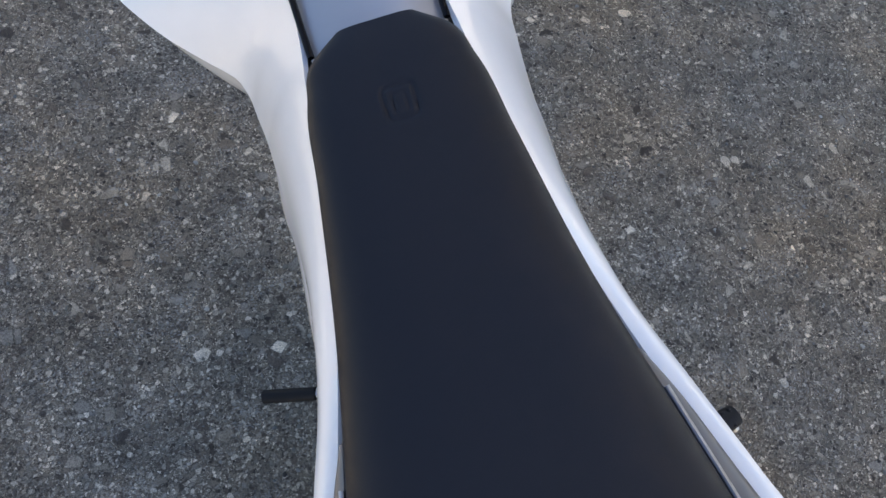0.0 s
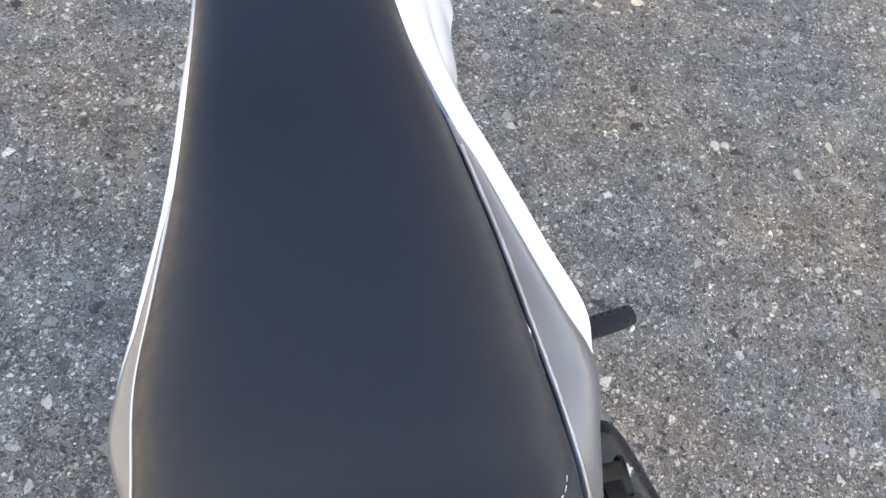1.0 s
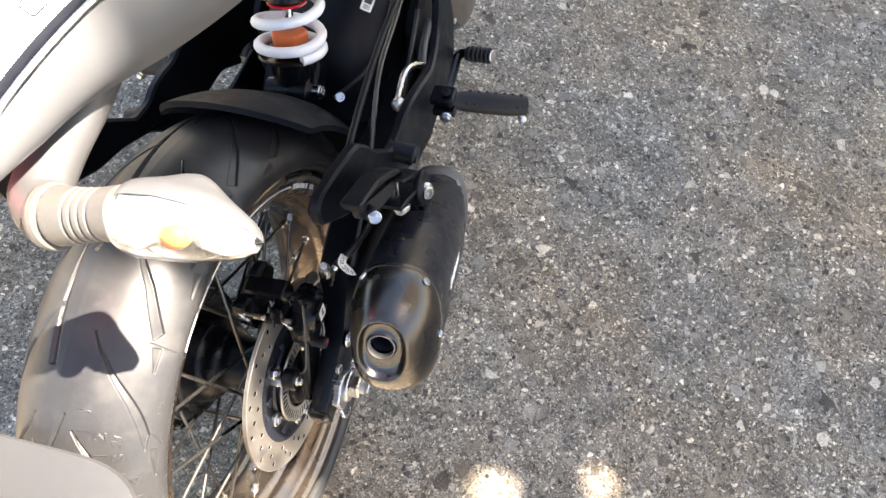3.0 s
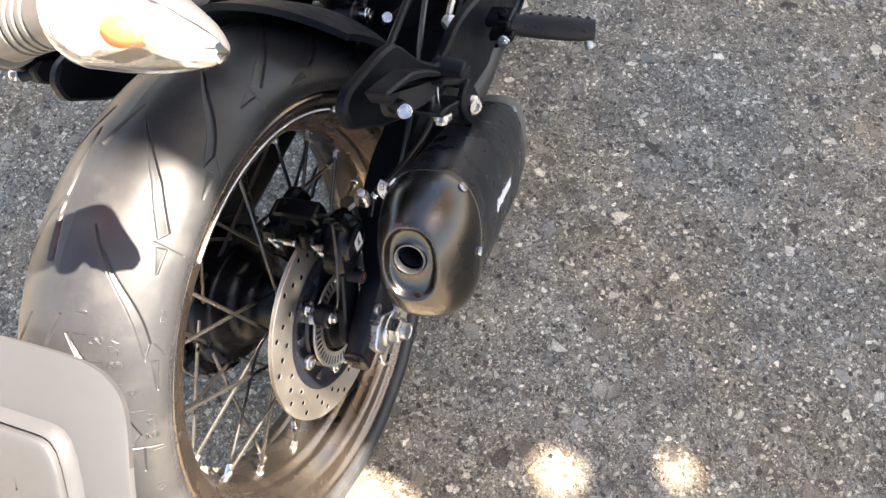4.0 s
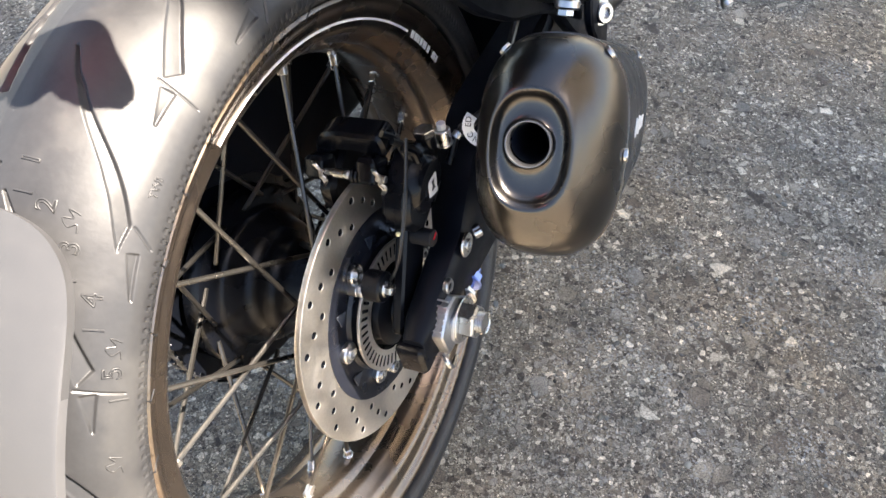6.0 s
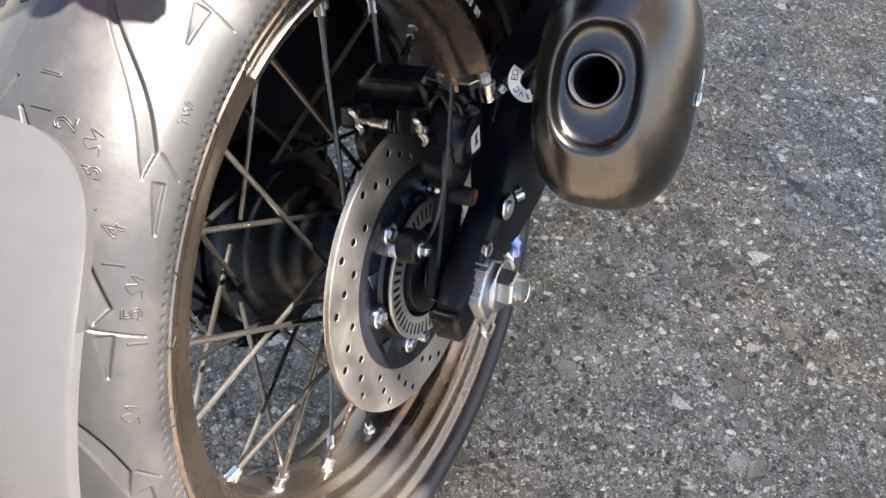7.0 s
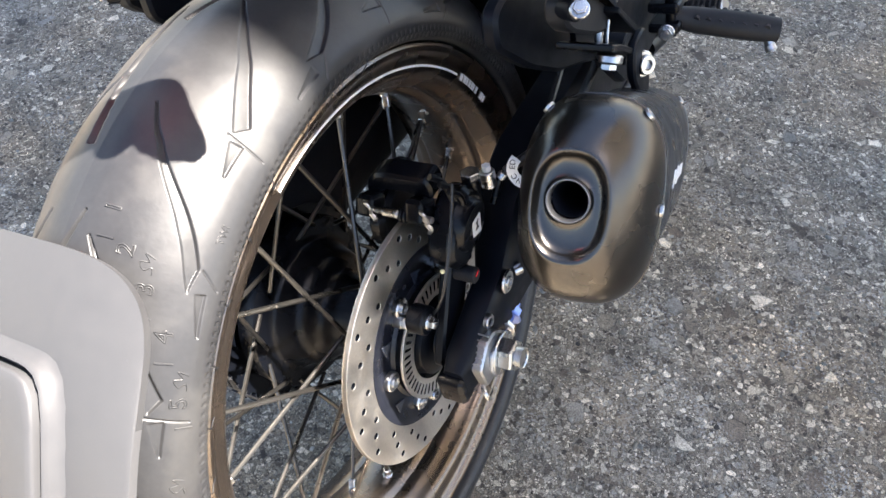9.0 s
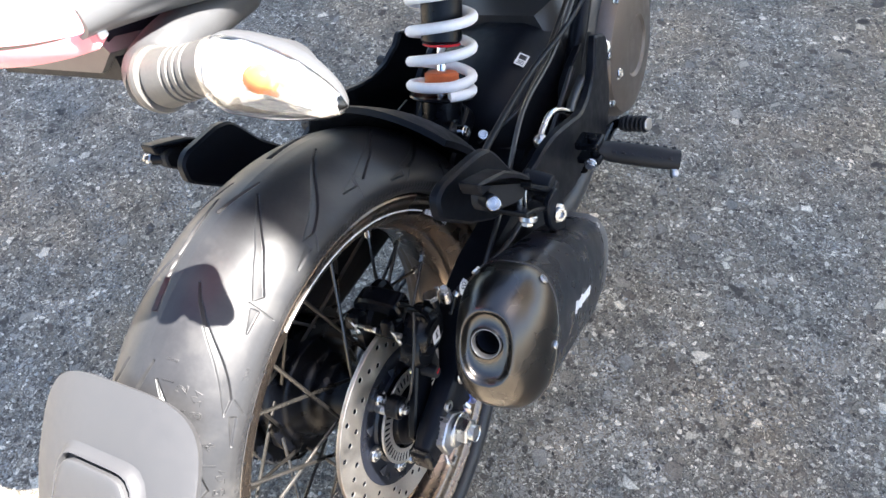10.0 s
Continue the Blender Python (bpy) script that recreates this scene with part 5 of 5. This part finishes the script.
for i in range(15):
    a = 24 + 34 * i / 14
    up = [ring(0.329 + 0.010 * i / 14 - 0.030 * abs(k) ** 2.5, a - 8 * abs(k) ** 3 * i / 14, 0.012 + 0.092 * k) for k in np.linspace(-1, 1, 21)]
    rings.append(up + [p - (p - W).normalized() * 0.007 for p in up[::-1]])
part("hugger", loft(rings), PLASTIC, bike, "matt black inner mudguard over the tyre")

S0, SD = V(0.0085, 0.3465, 0.159), V(0.03, 0.46, 0.887).normalized()
shock = part("shock_absorber", join(rod(S0 - SD * 0.035, S0 + SD * 0.004, 0.026, n=28), rod(S0 + SD * 0.004, S0 + SD * 0.008, 0.041, n=36)), BLACK, bike, "black shock absorber with a white coil spring")
su, sv, _ = basis(SD)
helix, turns = [], 5.2
for k in range(int(turns * 28)):
    t = k / 28
    adv = 0.011 + (0.012 * min(t, 1.0) + 0.036 * max(0.0, t - 1.0))
    a = math.tau * t + 2.4
    helix.append(S0 + SD * adv + su * 0.0385 * math.cos(a) + sv * 0.0385 * math.sin(a))
part("coil_spring", sweep(helix, 0.0066, 10, 1), SPRING, shock, "white-painted coil spring")
part("damper_rod", rod(S0, S0 + SD * 0.10, 0.0062, n=16), CHROME, shock)
part("bump_stop", rod(S0 + SD * 0.012, S0 + SD * 0.036, 0.0215, n=24), ORANGE, shock, "orange bump stop")
part("stop_washer", rod(S0 + SD * 0.068, S0 + SD * 0.071, 0.024, n=24), RED, shock)
part("damper_body", rod(S0 + SD * 0.072, S0 + SD * 0.20, 0.0255, n=28), BLACK, shock)
part("lower_eye", rod((-0.022, 0.318, 0.130), (0.036, 0.318, 0.132), 0.017, n=24), BLACK, shock)
part("eye_bolt", join(rod((0.034, 0.321, 0.132), (0.048, 0.321, 0.132), 0.0088, n=20), capscrew((0.048, 0.321, 0.132), (1, 0, 0), 0.0075, 0.003)), ZINC, shock)
part("hugger_bolt", capscrew((0.078, 0.311, 0.140), (0.5, -0.6, 0.6), 0.0062, 0.004), ZINC, bike)
part("shock_mount", plate([(-0.05, -0.04), (0.10, -0.045), (0.115, 0.0), (0.06, 0.03), (-0.04, 0.035)], 0.03, facing((0.0, 0.345, 0.095), (0, -0.5, 0.85), (1, 0, 0)), 0.004, 0.012), FRAME, bike)
box = []
for y, k_, dz in ((0.360, 0.55, -0.03), (0.372, 0.82, -0.012), (0.40, 0.97, -0.003), (0.46, 1.0, 0.0), (0.52, 0.98, 0.003), (0.58, 0.9, 0.0), (0.62, 0.75, -0.02)):
    box.append([V(0.046 + (x - 0.046) * k_, y, z * (0.5 + 0.5 * k_) + dz) for x, z in ((-0.085, -0.02), (0.085, -0.02), (0.098, 0.04), (0.096, 0.09), (0.086, 0.122), (0.066, 0.142), (0.040, 0.150), (-0.02, 0.150), (-0.07, 0.135), (-0.09, 0.08))])
air = part("airbox", loft(box), PLASTIC, bike, "black moulded airbox with a small white sticker", 50)
sm = facing((0.0690, 0.462, 0.1425), (0.42, -0.05, 0.9), (0, 1, 0))
part("sticker", plate([(-0.0075, -0.0115), (0.0075, -0.0115), (0.0075, 0.0115), (-0.0075, 0.0115)], 0.0006, sm, 0.0001, 0.001), PAPER, air, "small white sticker")
part("sticker_print", plate([(-0.0050, 0.0), (0.0050, 0.0), (0.0050, 0.0085), (-0.0050, 0.0085)], 0.0004, sm @ Matrix.Translation((0, 0, 0.0006)), 0.0001), MARK, air)
for k in range(3):
    part("sticker_bar", brick_shape((0.009, 0.0012, 0.0003), sm @ Matrix.Translation((0, -0.003 - 0.0026 * k, 0.0008)), 0.0001, 0), MARK, air)

# ---- frame tubes, hoses ----
frame_part = part("frame", rod((-0.11, 0.52, 0.0), (0.125, 0.52, 0.0), 0.024), FRAME, bike, "black tubular frame")
for s_ in (1, -1):
    flip = Matrix.Diagonal((s_, 1, 1, 1))
    if s_ > 0:
        part("subframe_tube", sweep([(0.112, 0.66, 0.16), (0.122, 0.50, 0.170), (0.127, 0.37, 0.190), (0.138, 0.25, 0.205), (0.150, 0.16, 0.215)], 0.0040, 12), FRAME, frame_part)
    part("seat_rail", turned(sweep([(0.118, 0.62, 0.24), (0.118, 0.45, 0.36), (0.100, 0.30, 0.42), (0.07, 0.15, 0.450)], 0.0100, 12), flip), FRAME, frame_part)
    part("spine_tube", turned(sweep([(0.105, 0.50, 0.05), (0.110, 0.60, 0.16), (0.10, 0.72, 0.30), (0.07, 0.9, 0.42)], 0.0130, 12), flip), FRAME, frame_part)
    part("lower_plate", turned(plate([(0.44, -0.06), (0.60, -0.10), (0.63, 0.02), (0.58, 0.12), (0.47, 0.10)], 0.012, Matrix(((0, 0, 1, 0.108), (1, 0, 0, 0), (0, 1, 0, 0), (0, 0, 0, 1))), 0.002, 0.02), flip), FRAME, frame_part)
    # one long side plate carries the rider's peg and, at its rear lobe, the pillion peg
    side_line = [(0.0905, 0.226), (0.0945, 0.2475), (0.109, 0.2550), (0.131, 0.2520), (0.1635, 0.2460), (0.184, 0.2365), (0.196, 0.2180), (0.209, 0.190), (0.224, 0.170), (0.238, 0.151), (0.262, 0.150), (0.285, 0.153), (0.309, 0.150), (0.336, 0.142), (0.372, 0.128), (0.400, 0.117), (0.430, 0.111), (0.460, 0.112), (0.482, 0.120), (0.494, 0.138), (0.508, 0.152), (0.556, 0.124), (0.566, 0.098), (0.546, 0.085), (0.546, 0.047), (0.52, 0.012), (0.479, 0.0), (0.44, 0.02), (0.405, 0.045), (0.353, 0.050), (0.335, 0.045), (0.285, 0.06), (0.262, 0.088), (0.240, 0.118), (0.205, 0.138), (0.160, 0.160), (0.125, 0.188)]
    yx = np.array([(0.10, 0.149), (0.16, 0.158), (0.22, 0.162), (0.28, 0.166), (0.38, 0.170), (0.46, 0.157), (0.52, 0.150), (0.58, 0.142)])
    if s_ < 0:          # the left plate reaches further back
        side_line = [(y - 0.021 * k, z + 0.021 * k) for y, z, k in ((y, z, max(0.0, min(1.0, (0.262 - y) / 0.06))) for y, z in side_line)]
        side_line = [(y, z + (0.016 if 0.36 < y < 0.49 and z > 0.10 else 0.0)) for y, z in side_line]
    shape = plate(side_line, 0.013, Matrix(((0, 0, 1, 0), (1, 0, 0, 0), (0, 1, 0, 0), (0, 0, 0, 1))), 0.003, 0.007, 3)
    shape = [V(p[0] - 0.0065 + float(np.interp(p[1], yx[:, 0], yx[:, 1])), p[1], p[2]) for p in shape[0]], shape[1]
    heel = part("foot_plate", turned(shape, flip), FRAME, bike, "black cast side plate carrying both foot pegs")
    part("neck_boss", turned(join(rod((0.158, 0.246, 0.140), (0.190, 0.246, 0.132), 0.013), rod((0.158, 0.262, 0.115), (0.186, 0.262, 0.110), 0.011)), flip), FRAME, heel)
    slip = flip @ (Matrix.Identity(4) if s_ > 0 else Matrix.Translation((0.0, -0.007, 0.001)))

    peg_line = [(0.0965, 0.260), (0.114, 0.2635), (0.142, 0.2395), (0.171, 0.2125), (0.1645, 0.197), (0.1455, 0.2055), (0.1204, 0.2225), (0.103, 0.235), (0.0935, 0.247)]
    cap_line = [(0.0895, 0.2670), (0.0880, 0.2755), (0.0890, 0.2825), (0.1089, 0.2722), (0.1338, 0.2583), (0.1596, 0.2335), (0.1744, 0.2148), (0.1768, 0.2040), (0.142, 0.2400), (0.115, 0.2620), (0.101, 0.2655)]
    part("pillion_peg", turned(upright(peg_line, 0.1895, 0.2050, 0.0022, 0.005), slip), SOFT, heel, "folded rubber pillion peg")
    part("peg_cap", turned(upright(cap_line, 0.1870, 0.2085, 0.0020, 0.005), slip), FRAME, heel, "black cap along the folded peg")
    part("peg_lug", turned(join(rod((0.196, 0.104, 0.252), (0.2125, 0.0955, 0.2555), 0.0075, n=18)), slip), FRAME, heel)
    part("bracket_cheek", turned(upright([(0.160, 0.2190), (0.1965, 0.1815), (0.1985, 0.1765), (0.1945, 0.1755), (0.158, 0.2150)], 0.184, 0.2165, 0.0008, 0.001), flip), BLACK, heel)
    part("bracket_cheek", turned(upright([(0.136, 0.2040), (0.1520, 0.1945), (0.1880, 0.1660), (0.1905, 0.1615), (0.1865, 0.1605), (0.150, 0.1900), (0.134, 0.1995)], 0.176, 0.2185, 0.0008, 0.001), flip), BLACK, heel)
    part("bracket_web", turned(upright([(0.152, 0.212), (0.196, 0.179), (0.189, 0.163), (0.152, 0.192)], 0.1800, 0.1845, 0.0008, 0.002), flip), BLACK, heel)
    part("hinge_pin", turned(join(rod((0.1995, 0.1660, 0.2085), (0.1995, 0.1570, 0.1895), 0.0032), rod((0.2060, 0.1640, 0.2060), (0.2060, 0.1565, 0.1905), 0.0012)), flip), ZINC, heel)
    part("hanger_tab", turned(upright([(0.1764, 0.1790), (0.1705, 0.1640), (0.1705, 0.1500), (0.1810, 0.1310), (0.1860, 0.1080), (0.1990, 0.1080), (0.2085, 0.1350), (0.2085, 0.1500), (0.2010, 0.1800)], 0.2140, 0.2210, 0.0016, 0.008), flip), FRAME, heel)
    part("tab_weld", turned(sweep([(0.2175, 0.1795, 0.129), (0.2200, 0.1850, 0.117), (0.2225, 0.1935, 0.106)], 0.0028, 8), flip), FRAME, heel)
    part("peg_bolt", turned(join(rod((0.203, 0.100, 0.250), (0.2150, 0.0925, 0.258), 0.0045), hexbolt((0.2150, 0.0925, 0.258), (0.35, -0.6, 0.7), 0.0047, 0.005)), slip), ZINC, heel)
    part("hanger_bolt", turned(join(rod((0.2190, 0.1900, 0.1520), (0.2225, 0.1878, 0.1530), 0.0105, n=24), capscrew((0.2225, 0.1878, 0.1530), (0.85, -0.48, 0.25), 0.0078, 0.005)), flip), ZINC, heel)
    part("flange_bolt", turned(join(rod((0.2105, 0.1500, 0.1870), (0.2100, 0.1465, 0.1815), 0.0098, n=24), hexbolt((0.2100, 0.1465, 0.1815), (-0.05, -0.53, -0.85), 0.0062, 0.005, False)), flip), ZINC, heel)
    part("plate_bolt", turned(hexbolt((0.145, 0.565, 0.098), (1, -0.1, 0.4), 0.0080, 0.005), flip), ZINC, heel)
    part("plate_bolt", turned(hexbolt((0.127, 0.651, -0.010), (1, -0.1, 0.3), 0.0080, 0.006), flip), ZINC, heel)
    part("peg_clevis", turned(join(brick_shape((0.030, 0.028, 0.010), facing((0.192, 0.360, 0.101), (0, 0.1, 1)), 0.002, 0.004), brick_shape((0.030, 0.028, 0.010), facing((0.192, 0.360, 0.079), (0, 0.1, 1)), 0.002, 0.004), rod((0.197, 0.358, 0.068), (0.197, 0.358, 0.112), 0.0055)), flip), BLACK, heel)
    part("clevis_bolt", turned(hexbolt((0.196, 0.343, 0.080), (0.2, -1, 0.2), 0.0060, 0.005), flip), ZINC, heel)
    peg = [(0.196, 0.366, 0.085), (0.212, 0.3750, 0.0755), (0.240, 0.3805, 0.069), (0.268, 0.3870, 0.062), (0.290, 0.3925, 0.0565)]
    part("foot_peg", turned(sweep(peg, [0.0100, 0.0145, 0.0152, 0.0153, 0.0132], 14, 6, 0.85), flip), SOFT, heel, "ribbed black rubber foot peg")
    for k in range(7):
        c = V(0.219 + 0.0105 * k, 0.3765 + 0.0023 * k, 0.0732 - 0.0025 * k)
        part("tread_rib", turned(rod(c + V(0, -0.0120, 0.0082), c + V(0, 0.0110, 0.0082), 0.0032, n=8), flip), SOFT, heel)
    part("peg_feeler", turned(join(rod((0.284, 0.384, 0.050), (0.287, 0.378, 0.041), 0.0048), rod((0.285, 0.380, 0.047), (0.2885, 0.377, 0.043), 0.0055)), flip), ZINC, heel)
    if s_ < 0:
        lever = part("gear_lever", sweep([(-0.150, 0.44, 0.03), (-0.165, 0.52, 0.028), (-0.185, 0.580, 0.030), (-0.215, 0.586, 0.031)], [0.008, 0.007, 0.006, 0.006], 10), ZINC, heel, "bright gear lever")
        part("lever_rubber", rod((-0.212, 0.585, 0.031), (-0.284, 0.604, 0.028), 0.0095, n=16), SOFT, lever)
        continue
    part("pedal_arm", turned(sweep([(0.158, 0.40, 0.02), (0.162, 0.46, 0.004), (0.160, 0.505, -0.004), (0.162, 0.522, -0.006), (0.176, 0.520, 0.001)], [0.010, 0.0085, 0.0075, 0.007, 0.007], 10), flip), BLACK, heel)
    part("pedal_rubber", turned(rod((0.174, 0.520, 0.0), (0.215, 0.512, 0.008), 0.0105, n=16), flip), SOFT, heel, "ribbed pedal rubber")
    for k in range(5):
        part("pedal_rib", turned(rod((0.181 + 0.0068 * k, 0.5187 - 0.0013 * k, 0.0013 + 0.0014 * k), (0.1835 + 0.0068 * k, 0.5182 - 0.0013 * k, 0.0018 + 0.0014 * k), 0.0122, n=16), flip), SOFT, heel)
part("pedal_cap", rod((0.214, 0.5122, 0.0078), (0.2165, 0.5117, 0.0083), 0.0095), ZINC, bike)
link = part("brake_pushrod", sweep([(0.151, 0.312, 0.137), (0.150, 0.331, 0.142), (0.150, 0.347, 0.145), (0.151, 0.362, 0.142), (0.153, 0.378, 0.132), (0.157, 0.391, 0.119)], 0.0040, 10), ZINC, bike, "bright bent pushrod with a ball end")
part("ball_end", ball((0.153, 0.312, 0.137), 0.0092), ZINC, link)
part("rubber_boot", sweep([(0.158, 0.390, 0.117), (0.152, 0.42, 0.116), (0.146, 0.47, 0.112)], 0.0060, 10), HOSE, link)
part("wiring", sweep([(0.052, 0.335, 0.105), (0.085, 0.352, 0.125), (0.102, 0.385, 0.135), (0.108, 0.45, 0.155), (0.105, 0.56, 0.18)], 0.0026, 8), HOSE, bike)
part("wiring", sweep([(0.138, 0.12, 0.075), (0.142, 0.22, 0.13), (0.128, 0.33, 0.165), (0.122, 0.45, 0.165), (0.112, 0.60, 0.19)], 0.0032, 8), HOSE, bike)

# ---- engine ----
eng = part("engine", loft([[V(x * k_, y, z) for x, z in ((-0.10, -0.16), (0.09, -0.16), (0.105, -0.05), (0.10, 0.10), (0.07, 0.16), (-0.07, 0.16), (-0.10, 0.08))] for y, k_ in ((0.54, 0.85), (0.58, 1.0), (0.80, 1.0), (0.95, 0.9))]), GUNMETAL, bike, "dark alloy engine with bronze covers", 40)
part("clutch_cover", lathe([(0.085, 0.118), (0.112, 0.116), (0.124, 0.108), (0.130, 0.085), (0.132, 0.050), (0.128, 0.045), (0.128, 0.0005)], (0, 0.735, -0.015), 64), ENGINE, eng, "bronze-painted clutch cover")
for k in range(8):
    a = radians(20 + 45 * k)
    part("cover_bolt", hexbolt((0.118, 0.735 + 0.110 * math.cos(a), -0.015 + 0.110 * math.sin(a)), (1, 0, 0), 0.006, 0.006), ZINC, eng)
part("generator_cover", lathe([(-0.085, 0.108), (-0.115, 0.104), (-0.126, 0.085), (-0.128, 0.0005)], (0, 0.72, -0.01), 64), ENGINE, eng)
part("cylinder", loft([[V(x * k_, 0.74 + dy, z) for x, dy in ((-0.09, -0.08), (0.09, -0.08), (0.09, 0.12), (-0.09, 0.12))] for z, k_ in ((0.12, 0.9), (0.20, 0.95), (0.30, 0.9))]), GUNMETAL, eng)
